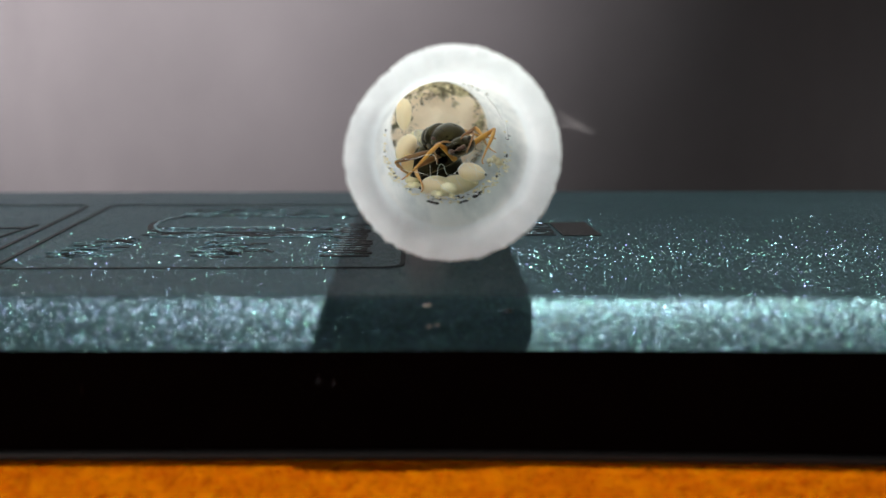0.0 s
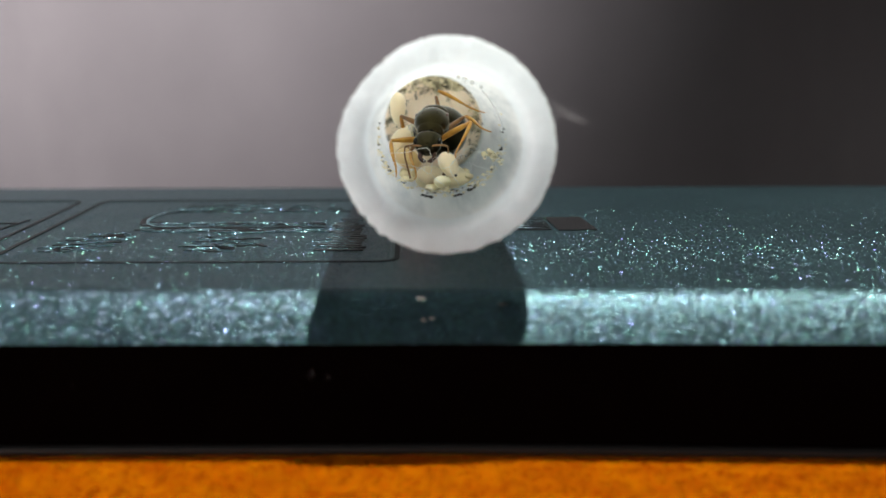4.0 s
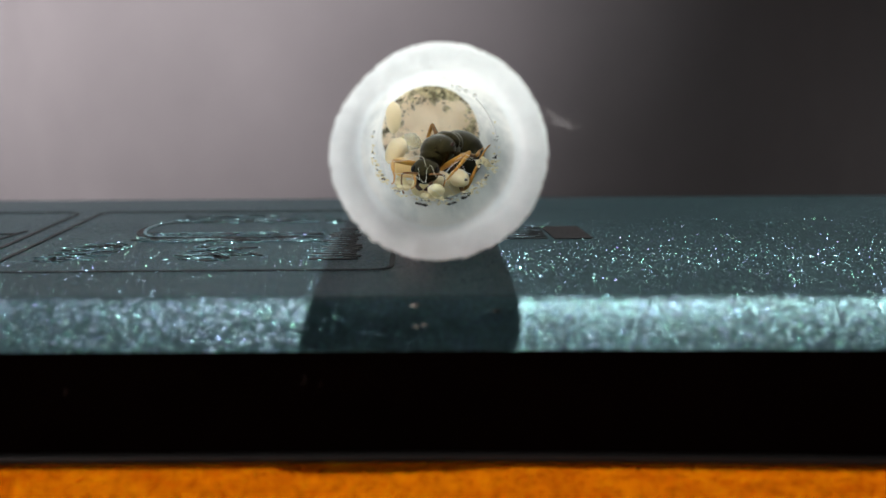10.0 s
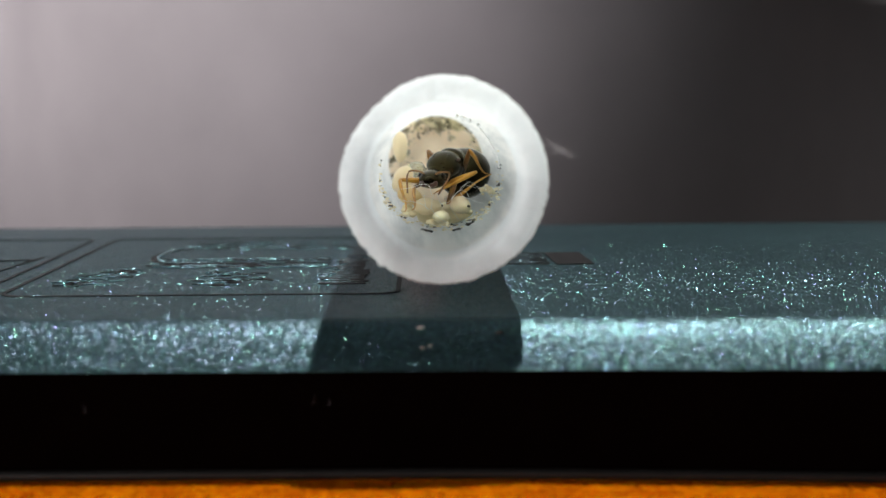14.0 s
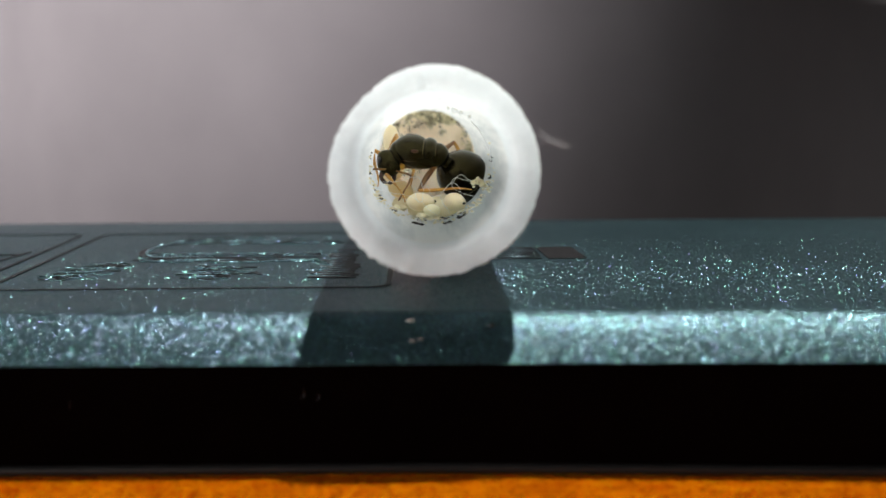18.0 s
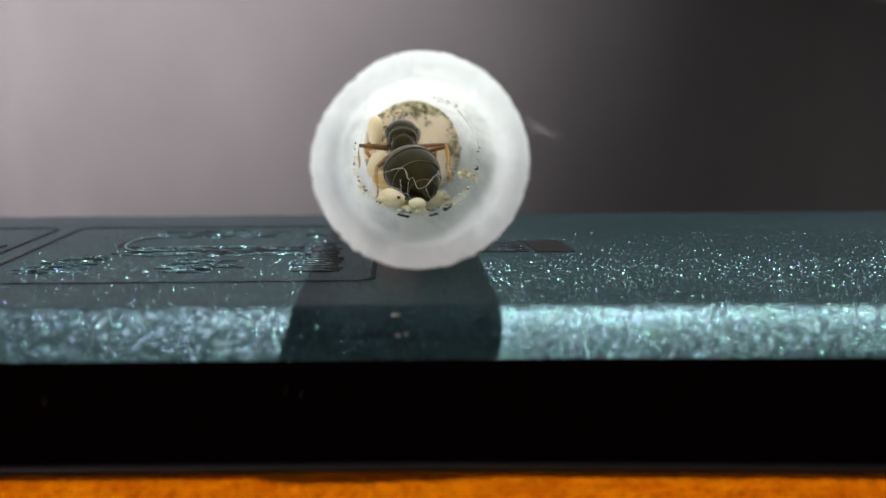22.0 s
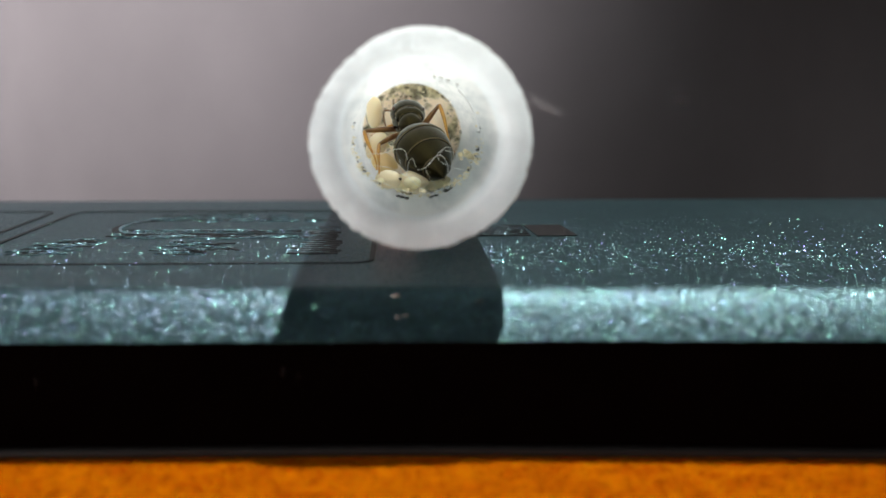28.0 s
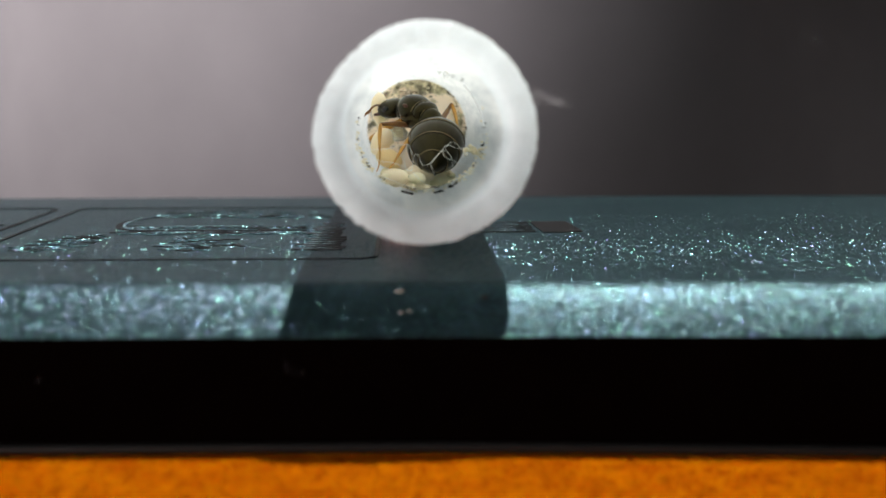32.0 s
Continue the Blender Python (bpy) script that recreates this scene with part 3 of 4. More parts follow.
def build_tube():
    tube = tagged(new("tube"), "short cut piece of milky white plastic tube lying open", "tube")
    segs = 240
    loops = []
    prof = [(FAR, R_OUT)] + [(y, R_OUT) for y in np.linspace(24, NEAR + 1.6, 40)]
    prof += [(NEAR + 0.9, 3.90), (NEAR + 0.45, 3.98), (NEAR + 0.22, 3.95), (NEAR + 0.07, 3.83), (NEAR, 3.6), (NEAR - 0.02, 3.5), (NEAR, 3.2), (NEAR + 0.12, 3.05), (NEAR + 0.35, 2.97), (NEAR + 0.9, 2.94)]
    prof += [(y, inner(y)) for y in np.linspace(NEAR + 2, 24, 60)] + [(FAR, inner(FAR))]
    for y, r in prof:
        loop = []
        near = max(0.0, 1 - (y - NEAR) / 1.4)
        for k in range(segs):
            a = 2 * math.pi * k / segs
            c, s = math.cos(a), math.sin(a)
            fray = (noise.noise((c * 5, s * 5, 2.0)) * 0.05 + noise.noise((c * 17, s * 17, 5.0)) * 0.10 + noise.noise((c * 40, s * 40, 7.0)) * 0.11) * (0.45 + 1.2 * abs(noise.noise((c * 2.3, s * 2.3, 9.0))))
            wide = 0.04 * noise.noise((c * 1.4, s * 1.4, 4.0)) - (0.19 * math.exp(-((math.degrees(a) - 138) / 26) ** 2) if r > 3.4 else 0.0)
            w = r + near * (fray if r > 3.6 else 0.35 * fray) + wide
            yy = y + near * 0.12 * noise.noise((c * 6, s * 6, 11.0))
            loop.append((w * c, yy, axis_z(y) + w * s))
        loops.append(loop)
    bm = bmesh.new()
    rings(bm, loops[:52], cap=False)
    part("wall", bm, TUBE, tube, "milky white plastic with a rough cut rim")
    bm = bmesh.new()
    rings(bm, loops[51:] + loops[:1], cap=False)
    part("bore", bm, BORE, tube, "misted and smudged inner wall")
    # beads of moisture on the inner wall
    rnd = random.Random(9)
    for ang, y, r in ((66, 0.8, 0.17), (60, 0.2, 0.1), (72, 2.2, 0.09), (52, -1.0, 0.08)):
        bm = bmesh.new()
        a = radians(ang)
        egg(bm, r, r, r, (2.68 * math.cos(a), y, axis_z(y) + 2.68 * math.sin(a)), 14, 8)
        part("bead", bm, GLASS, tube, "clear bead of moisture")
    # a thin white curved line along the right of the inner wall
    bm = bmesh.new()
    tube_along(bm, curve_points([(1.8, 1.0, axis_z(1) + 1.98), (2.2, 1.2, axis_z(1) + 1.5), (2.58, 1.0, axis_z(1) + 0.75), (2.66, 0.6, axis_z(1) + 0.2)]), 0.035, 6)
    part("scratch", bm, SILK, tube, "thin bright curved line")
    return tube


_h = Nodes("glassy husk")
HUSK = _h.set(Base_Color=(0.93, 0.91, 0.78), Roughness=0.25, Transmission_Weight=0.75, IOR=1.25)
_g = Nodes("clear moisture")
GLASS = _g.set(Base_Color=(0.95, 0.96, 0.96), Roughness=0.05, Transmission_Weight=0.9, IOR=1.33)
tube = build_tube()


def build_pad():
    # unseen support added to hold the tube up, pink to tint the shell below
    bm = bmesh.new()
    loops = []
    for i in range(7):
        z = i / 6
        r = 1.0 - 0.25 * abs(z - 0.4)
        loops.append([(1.9 * r * math.cos(k * math.pi / 12) * (1 + 0.1 * noise.noise((k, z, 0))), 9 + 3.2 * r * math.sin(k * math.pi / 12), 0.002 + z * 1.12 + (0.28 * (math.cos(k * math.pi / 12)) ** 2 if i == 6 else 0)) for k in range(24)])
    rings(bm, loops)
    tagged(part("putty_pad", bm, PUTTY), "small pink pad added unseen under the tube", "putty")


build_pad()


def build_plug():
    bm = bmesh.new()
    loops = []
    for i, (y, r) in enumerate([(21, 2.71), (18, 2.71), (16.2, 2.71), (15.5, 2.68), (15.25, 2.5), (15.1, 2.25), (15.02, 2.0), (15.0, 1.75), (14.97, 1.5), (14.95, 1.25), (14.95, 1.0), (14.95, 0.75), (14.95, 0.5), (14.95, 0.25), (14.95, 0.02)]):
        loops.append([((r) * math.cos(k * math.pi / 28), y + (0.35 * noise.noise((r * math.cos(k * math.pi / 28) * 1.1, r * math.sin(k * math.pi / 28) * 1.1, 0)) if i > 2 else 0), axis_z(15) + r * math.sin(k * math.pi / 28)) for k in range(56)])
    rings(bm, loops)
    tagged(part("plug", bm, PLUG), "tan cotton plug closing the tube, spotted with grime", "plug")


build_plug()


def plug_face(x, z):
    """Where the bumpy face of the plug lies."""
    return 14.95 + 0.35 * noise.noise((x * 1.1, z * 1.1, 0)) - 0.09


def clump(bm, rnd, p, size, flatness=0.5):
    """A small ragged crumb."""
    egg(bm, size * rnd.uniform(0.6, 1.2), size * rnd.uniform(0.4, 0.9), size * flatness * rnd.uniform(0.6, 1.2), p, 7, 5, 0.7, rnd.uniform(0, 50))


def build_specks():
    rnd = random.Random(21)
    bm = bmesh.new()
    # a dotted line of grime round the inner wall
    def on_wall(a, y, lift=0.03):
        r = inner(y) - lift
        return (r * math.cos(a), y, axis_z(y) + r * math.sin(a) + (0.3 if a < 0 else 0.0) * math.sin(a) ** 2)
    for c, spread, count in ((-100, 6, 9), (-76, 7, 10), (-62, 6, 8), (-50, 4, 3), (-128, 4, 3), (-146, 4, 4), (-158, 3, 3), (-176, 5, 4), (172, 4, 3), (-20, 4, 4), (-12, 3, 3), (6, 3, 3), (-33, 5, 4)):
        for _ in range(count):
            a = radians(c + rnd.gauss(0, spread * 0.6))
            clump(bm, rnd, on_wall(a, rnd.uniform(-0.6, 0.9)), rnd.uniform(0.03, 0.09))
    for c, spread, count in ((-103, 4.5, 12), (-74, 4.5, 12), (-59, 4.5, 10)):
        for _ in range(count):
            a = radians(c + rnd.uniform(-spread, spread))
            y = rnd.uniform(0.0, 0.5)
            egg(bm, rnd.uniform(0.04, 0.11), 0.06, rnd.uniform(0.02, 0.05), (2.63 * math.cos(a), y, 5.16 + 2.63 * math.sin(a)), 9, 6, 0.7, rnd.uniform(0, 50))
    mould = bmesh.new()
    # dark growth round the plug's upper edge and spots on it
    for a0, a1, r0, dz in ((95, 150, 2.52, 0.0), (62, 100, 2.1, -0.1), (100, 128, 2.05, -0.25), (150, 172, 2.45, 0.0), (20, 60, 2.58, 0.0), (-40, 15, 2.55, 0.0)):
        for _ in range(9):
            a = radians(rnd.uniform(a0, a1))
            r = r0 + rnd.gauss(0, 0.07)
            clump(bm if rnd.random() < 0.14 else mould, rnd, (r * math.cos(a), plug_face(r * math.cos(a), dz + r * math.sin(a)), axis_z(15) + dz + r * math.sin(a)), rnd.uniform(0.05, 0.13), 0.35)
    for _ in range(40):
        a = radians(rnd.uniform(-35, 175))
        r = 2.68 - abs(rnd.gauss(0, 0.16))
        clump(bm if rnd.random() < 0.4 else mould, rnd, (r * math.cos(a), plug_face(r * math.cos(a), r * math.sin(a)), axis_z(15) + r * math.sin(a)), rnd.uniform(0.04, 0.11))
    for cx, cz, n, s in ((-0.9, 1.75, 16, 0.4), (-0.2, 1.95, 10, 0.3), (-1.9, 0.1, 14, 0.22), (0.1, 0.2, 12, 0.25), (0.7, 0.0, 10, 0.2), (-0.9, -0.9, 16, 0.25), (1.9, 0.3, 5, 0.12), (2.2, 1.0, 4, 0.12), (2.0, -0.9, 9, 0.2), (1.6, -1.6, 5, 0.3), (-1.6, 1.2, 5, 0.2), (2.3, -0.2, 4, 0.1)):
        for _ in range(n):
            px, pz = cx + rnd.gauss(0, s), cz + rnd.gauss(0, s * 0.45)
            clump(bm if rnd.random() < 0.25 else mould, rnd, (px, plug_face(px, pz), axis_z(15) + pz), rnd.uniform(0.03, 0.09), 0.6)
    tagged(part("mould_spots", mould, MOULD), "olive brown mould spots on the cotton plug", "mould", kind="stuff")
    tagged(part("grime_specks", bm, SPECK), "black specks of grime on the tube wall and plug", "grime", kind="stuff")
    bm = bmesh.new()
    for _ in range(190):
        a = radians(rnd.choice((rnd.gauss(-88, 40), rnd.gauss(-35, 18), rnd.gauss(-150, 16))))
        y = rnd.uniform(-1.6, 2.2)
        clump(bm, rnd, on_wall(a, y, 0.02), rnd.uniform(0.03, 0.11))
    for _ in range(26):
        a, r = radians(rnd.uniform(15, 170)), rnd.uniform(2.05, 2.6)
        clump(bm, rnd, (r * math.cos(a), plug_face(r * math.cos(a), r * math.sin(a)) + 0.05, axis_z(15) + r * math.sin(a)), rnd.uniform(0.05, 0.12), 0.8)
    for _ in range(16):
        clump(bm, rnd, (2.15 + rnd.gauss(0, 0.12), 0.9 + rnd.gauss(0, 0.2), 4.3 + rnd.gauss(0, 0.15)), rnd.uniform(0.06, 0.15), 0.9)
    tagged(part("litter_crumbs", bm, LITTER), "pale yellowish crumbs stuck to the tube wall", "litter", kind="stuff")


build_specks()


def build_web():
    bm = bmesh.new()
    lines = [
        [(-2.51, 1.6, 4.33), (-1.5, 1.6, 4.38), (-0.62, 1.6, 4.57), (-0.37, 1.6, 4.07)],
        [(-0.7, 1.6, 4.07), (-0.65, 1.6, 3.56), (-0.42, 1.6, 3.48), (-0.29, 1.6, 4.07), (-0.12, 1.6, 4.12), (0.08, 1.6, 3.68), (0.41, 1.6, 3.73)],
        [(0.41, 1.6, 3.73), (0.9, 1.6, 4.24), (1.28, 1.6, 4.13), (1.4, 1.6, 3.55)],
        [(0.9, 1.6, 4.24), (1.15, 1.6, 4.49), (1.66, 1.6, 4.38), (2.5, 1.4, 4.2)],
        [(0.52, 1.6, 3.9), (0.83, 1.6, 4.21), (1.04, 1.6, 4.31), (1.35, 1.6, 4.65), (1.82, 1.6, 4.39), (2.5, 1.4, 4.4)],
        [(0.94, 1.6, 4.21), (1.09, 1.6, 4.0), (1.69, 1.6, 3.74), (2.4, 1.2, 3.6)],
        [(-2.6, 1.4, 4.05), (-2.2, 1.6, 3.97), (-1.7, 1.6, 3.84), (-1.24, 1.6, 3.79), (-0.65, 1.6, 3.56)],
        [(0.41, 1.6, 3.73), (0.6, 1.5, 3.3), (0.9, 1.4, 2.9)],
        [(-0.42, 1.6, 3.48), (-0.1, 1.5, 3.1), (0.3, 1.4, 2.8)],
        [(-2.3, 1.2, 3.6), (-1.4, 1.4, 3.1), (-0.4, 1.5, 2.7), (0.8, 1.4, 2.7), (1.9, 1.2, 3.2)],
    ]
    for line in lines:
        pts = curve_points(line, 7)
        pts = [p + Vector((0.04 * noise.noise(p * 3), 0.1 * noise.noise(p * 2 + Vector((5, 0, 0))), 0.04 * noise.noise(p * 3 + Vector((0, 9, 0))))) for p in pts]
        tube_along(bm, pts, [0.009 + 0.005 * noise.noise(p * 6) for p in pts], 6)
    tagged(part("silk_web", bm, SILK), "fine white silk threads across the tube", "silk", kind="stuff")
    bm = bmesh.new()
    for pts, r in (([(3.75, -8.2, 6.7), (4.0, -8.9, 6.75), (4.15, -9.6, 6.6), (4.4, -10.6, 6.5), (4.75, -10.9, 6.45)], 0.003), ([(3.8, -8.2, 7.0), (4.0, -8.9, 6.85), (4.2, -9.7, 6.7), (4.5, -10.5, 6.6)], 0.0025), ([(3.7, -8.3, 6.5), (4.1, -9.3, 6.5), (4.3, -10.3, 6.55), (4.6, -10.7, 6.35)], 0.0025)):
        tube_along(bm, curve_points(pts, 6), r, 6)
    tagged(part("stray_fibre", bm, SILK), "wispy white fibre hanging from the tube rim", "fibre")


build_web()


def pupa(label, rx, ry, rz, m, mat=PUPA, seed=0.0, dot=True):
    root = tagged(new("pupa"), label, "pupa", "brood in the tube")
    bm = bmesh.new()
    egg(bm, rx, ry, rz, (0, 0, 0), 24, 16, 0.06, seed, 0.12)
    part("cocoon", bm, mat, root)
    if dot:
        bm = bmesh.new()
        egg(bm, 0.09, 0.06, 0.07, (0.1 * rx, -0.97 * ry, 0.12 * rz), 8, 6, 0.4, seed)
        part("spot", bm, SPECK, root, "tiny black end spot")
    root.matrix_basis = m
    return root


# still brood along the wall and floor
pupa("upright cream pupa leaning on the tube wall", 0.40, 0.80, 0.38, at(-1.92, 9.0, 5.95, 86, 0, -4), seed=1, dot=False)
pupa("cream pupa beside a glassy husk", 0.46, 0.72, 0.46, at(-1.80, 7.2, 4.42, 70, 30, -12), seed=2, dot=False)
pupa("ochre pupa low on the tube wall", 0.48, 0.72, 0.45, at(-1.4, 6.4, 3.65, 20, 10, 60), OCHRE, seed=3, dot=False)
pupa("cream pupa in the pile on the tube floor", 0.62, 0.9, 0.5, at(-0.2, 4.9, 2.75, 5, 10, 70), PALE, seed=4, dot=False)
pupa("cream pupa in the pile on the tube floor", 0.6, 0.9, 0.5, at(0.75, 5.0, 2.8, 0, -12, 100), PALE, seed=5, dot=False)
pupa("pale pupa deep in the tube", 0.6, 0.95, 0.55, at(0.6, 7.2, 2.75, 0, 10, -40), PALE, seed=7, dot=False)


def build_husk():
    bm = bmesh.new()
    prof = [(0.55 - 0.11 * i, 0.42 * math.sin(math.pi * (0.12 + 0.5 * i / 9))) for i in range(10)]
    lathe(bm, prof, 1.0, 0.9, 20, rough=0.25, seed=3)
    husk = part("empty_husk", bm, HUSK)
    husk.matrix_basis = at(-1.05, 8.6, 4.85, 20, 10, 30)
    tagged(husk, "glassy empty cocoon husk among the brood", "husk")


build_husk()


def build_litter():
    rnd = random.Random(5)
    bm = bmesh.new()
    for _ in range(30):
        x, y = rnd.uniform(-1.6, 1.5), rnd.uniform(1.6, 9)
        egg(bm, rnd.uniform(0.15, 0.36), rnd.uniform(0.2, 0.45), rnd.uniform(0.10, 0.2), (x, y, axis_z(y) - math.sqrt(max(0.1, 2.68 ** 2 - x * x)) + 0.22), 10, 7, 0.4, rnd.uniform(0, 40))
    for _ in range(12):
        egg(bm, rnd.uniform(0.12, 0.28), rnd.uniform(0.2, 0.3), rnd.uniform(0.10, 0.2), (-1.2 + rnd.uniform(-0.35, 0.35), 9.4 + rnd.gauss(0, 0.2), 4.6 + rnd.uniform(-0.35, 0.3)), 10, 7, 0.4, rnd.uniform(0, 40))
    tagged(part("litter_bed", bm, LITTER), "pale waxy litter covering the tube floor", "litter", kind="stuff")


build_litter()

# brood that the ant shifts about
carried_pupa = pupa("rounded cream pupa that the ant carries", 0.44, 0.70, 0.42, at(1.2, 3.2, 3.5), seed=11)
pushed_pupa = pupa("plump cream pupa with a black spot", 0.44, 0.68, 0.42, at(-0.6, 3.4, 3.2), seed=12)
small_larva = pupa("small translucent yellowish larva", 0.38, 0.3, 0.28, at(0.1, 2.3, 3.0), PALE, seed=13, dot=False)

# ---- the ant, y forward and z up ----


def build_ant():
    ant = tagged(new("ant"), "dark brown ant queen with amber legs tending her brood", "ant")
    for name, r, c in (("pronotum", (0.64, 0.55, 0.56), (0, 0.90, -0.12)), ("scutum", (0.84, 0.92, 0.68), (0, 0.34, 0.08)), ("scutellum", (0.70, 0.46, 0.50), (0, -0.48, 0.16)), ("propodeum", (0.58, 0.60, 0.60), (0, -0.86, -0.12)), ("flank", (0.76, 1.20, 0.58), (0, 0.02, -0.28))):
        bm = bmesh.new()
        egg(bm, *r, c, 32, 20, 0.03, r[0] * 9)
        part(name, bm, SHELL, ant)
    # pale seams between the plates of the back, and two fine grooves
    for y, rx, rz, zc in ((-0.20, 0.685, 0.56, 0.08), (-0.80, 0.575, 0.50, 0.0)):
        bm = bmesh.new()
        tube_along(bm, [(rx * math.cos(radians(a)), y, zc + rz * math.sin(radians(a))) for a in range(8, 173, 8)], 0.012, 6)
        part("seam", bm, EDGE, ant, "pale golden seam")
    for s in (-1, 1):
        bm = bmesh.new()
        tube_along(bm, [(s * (0.34 + 0.05 * y), 0.34 + 0.75 * y, 0.08 + 0.685 * math.sqrt(max(0.02, 1 - (0.34 / 0.84) ** 2 - (0.75 * y / 0.92) ** 2))) for y in np.linspace(-0.7, 0.5, 9)], 0.014, 6)
        part("groove", bm, EYE, ant, "fine dark groove")
    bm = bmesh.new()
    lathe(bm, [(-1.05, 0.16), (-1.2, 0.2), (-1.32, 0.3), (-1.4, 0.3), (-1.52, 0.18), (-1.65, 0.12)], 1.0, 1.25, 18, (0, 0, -0.42))
    part("petiole", bm, SHELL, ant)
    bm = bmesh.new()
    for s in (-1, 1):
        egg(bm, 0.10, 0.2, 0.10, (s * 0.70, 0.20, 0.36), 10, 6)
    part("wing_scar", bm, JAW, ant, "shiny brown wing scars")

    # head, pivot at the neck
    head = new("head_pivot")
    bm = bmesh.new()
    prof = [(-0.02, 0.3), (0.05, 0.56), (0.15, 0.74), (0.33, 0.84), (0.6, 0.85), (0.85, 0.79), (1.05, 0.68), (1.2, 0.53), (1.3, 0.34), (1.34, 0.1)]
    lathe(bm, prof, 1.0, 0.62, 36, rough=0.03)
    bpy.data.objects.remove(head)
    head = part("head", bm, SHELL, ant)
    for s in (-1, 1):
        bm = bmesh.new()
        egg(bm, 0.13, 0.21, 0.19, (s * 0.74, 0.66, 0.19), 16, 10)
        part("eye", bm, EYE, head, "glossy black compound eye")
        bm = bmesh.new()
        tube_along(bm, curve_points([(s * 0.38, 1.15, -0.12), (s * 0.42, 1.42, -0.16), (s * 0.24, 1.62, -0.18), (s * 0.04, 1.68, -0.18)], 4), [0.15] * 5 + [0.12] * 5 + [0.06] * 4, 10)
        part("mandible", bm, JAW, head, "red brown mandible")
        bm = bmesh.new()
        tube_along(bm, curve_points([(s * 0.26, 1.05, 0.28), (s * 0.6, 1.15, 0.45), (s * 1.05, 1.2, 0.5), (s * 1.28, 1.25, 0.45)], 5), [0.035, 0.04, 0.045, 0.05, 0.055], 8)
        part("antenna", bm, THIGH, head, "brown elbowed antenna")
        bm = bmesh.new()
        tube_along(bm, curve_points([(s * 1.28, 1.25, 0.45), (s * 1.28, 1.6, 0.2), (s * 1.1, 2.1, -0.2), (s * 0.95, 2.5, -0.5)], 6), [0.035, 0.038, 0.04, 0.045, 0.05, 0.052, 0.055], 8)
        part("antenna_tip", bm, THIGH, head)
    bm = bmesh.new()
    egg(bm, 0.3, 0.2, 0.16, (0, 1.2, 0.1), 16, 8)
    part("clypeus", bm, SHELL, head)

    for ob in (head, *head.children):
        for v in ob.data.vertices:
            v.co = v.co.x * 0.77, v.co.y * 0.92, v.co.z * 0.88

    # gaster, pivot at the waist, its tip towards -y
    def radius(s):
        q = 0.03 + 0.97 * s
        return max(0.05, 1.34 * max(0.0, math.sin(math.pi * q ** 0.74)) ** 0.78 * (1.06 - 0.16 * q))
    gaster = None
    length = 3.9
    cuts = [0.0, 0.30, 0.55, 0.78, 1.0]
    for k in range(4):
        a, b = cuts[k], cuts[k + 1]
        prof = []
        steps = 14
        for i in range(steps + 1):
            s = a + (b - a) * i / steps
            r = radius(s) * (1 + 0.018 * (i / steps)) * (0.985 if k and i == 0 else 1) - 0.018 * k
            prof.append((-s * length - 0.05, max(0.04, r)))
        if k:
            prof.insert(0, (prof[0][0] + 0.12, max(0.05, prof[0][1] * 0.985)))
        if k < 3:
            prof.append((prof[-1][0] - 0.015, prof[-1][1] - 0.03))
        bm = bmesh.new()
        lathe(bm, prof, 1.0, 0.92, 44)
        if gaster is None:
            gaster = part("gaster", bm, SHELL, ant, "dark olive brown gaster, glossy")
        else:
            part("tergite", bm, SHELL, gaster)
        if k < 3:
            bm = bmesh.new()
            y, r = prof[-2]
            loops = [[(q * math.cos(j * math.pi / 22), yy, 0.92 * q * math.sin(j * math.pi / 22)) for j in range(44)] for yy, q in ((y + 0.03, r + 0.002), (y + 0.01, r + 0.006), (y - 0.015, r + 0.004), (y - 0.025, r - 0.03))]
            rings(bm, loops, cap=False)
            part("margin", bm, EDGE, gaster, "pale golden margin")
    # legs: femur and shin are keyed apart
    legs = {}
    for key, s, y in (("r1", 1, 0.85), ("r2", 1, 0.05), ("r3", 1, -0.75), ("l1", -1, 0.85), ("l2", -1, 0.05), ("l3", -1, -0.75)):
        bm = bmesh.new()
        tube_along(bm, curve_points([(0, -0.25, 0), (0, 0.05, 0), (0, 0.5, 0.03), (0, 1.1, 0.03), (0, 1.6, 0.0), (0, THIGH_LEN, 0)], 3), [0.150, 0.157, 0.150, 0.128, 0.128, 0.135, 0.143, 0.143, 0.135, 0.128, 0.113, 0.097, 0.090, 0.083, 0.075, 0.075], 10)
        femur = part("femur", bm, THIGH if y < 0.5 else LEG, ant, "amber brown thigh")
        bm = bmesh.new()
        tube_along(bm, curve_points([(0, 0, 0), (0, 0.3, 0.03), (0, 0.8, 0.05), (0, 1.35, 0.02)], 4), [0.068, 0.075, 0.086, 0.090, 0.097, 0.097, 0.097, 0.094, 0.090, 0.083, 0.075, 0.068, 0.064], 10)
        shin = part("tibia", bm, LEG, ant, "amber shin")
        bm = bmesh.new()
        tube_along(bm, curve_points([(0, 1.33, 0.02), (0, 1.7, 0.0), (0.02, 2.1, 0.02), (0.03, SHIN_LEN - 0.2, 0.06), (0.0, SHIN_LEN, 0.16)], 4), [0.055, 0.06, 0.05, 0.055, 0.045, 0.05, 0.045, 0.045, 0.04, 0.04, 0.035, 0.03], 8)
        part("tarsus", bm, LEG, shin, "thin jointed foot")
        legs[key] = (femur, shin, Vector((s * 0.42, y, -0.62)), s)
    return ant, head, gaster, legs


THIGH_LEN, SHIN_LEN = 1.75, 2.55
ant, head, gaster, legs = build_ant()


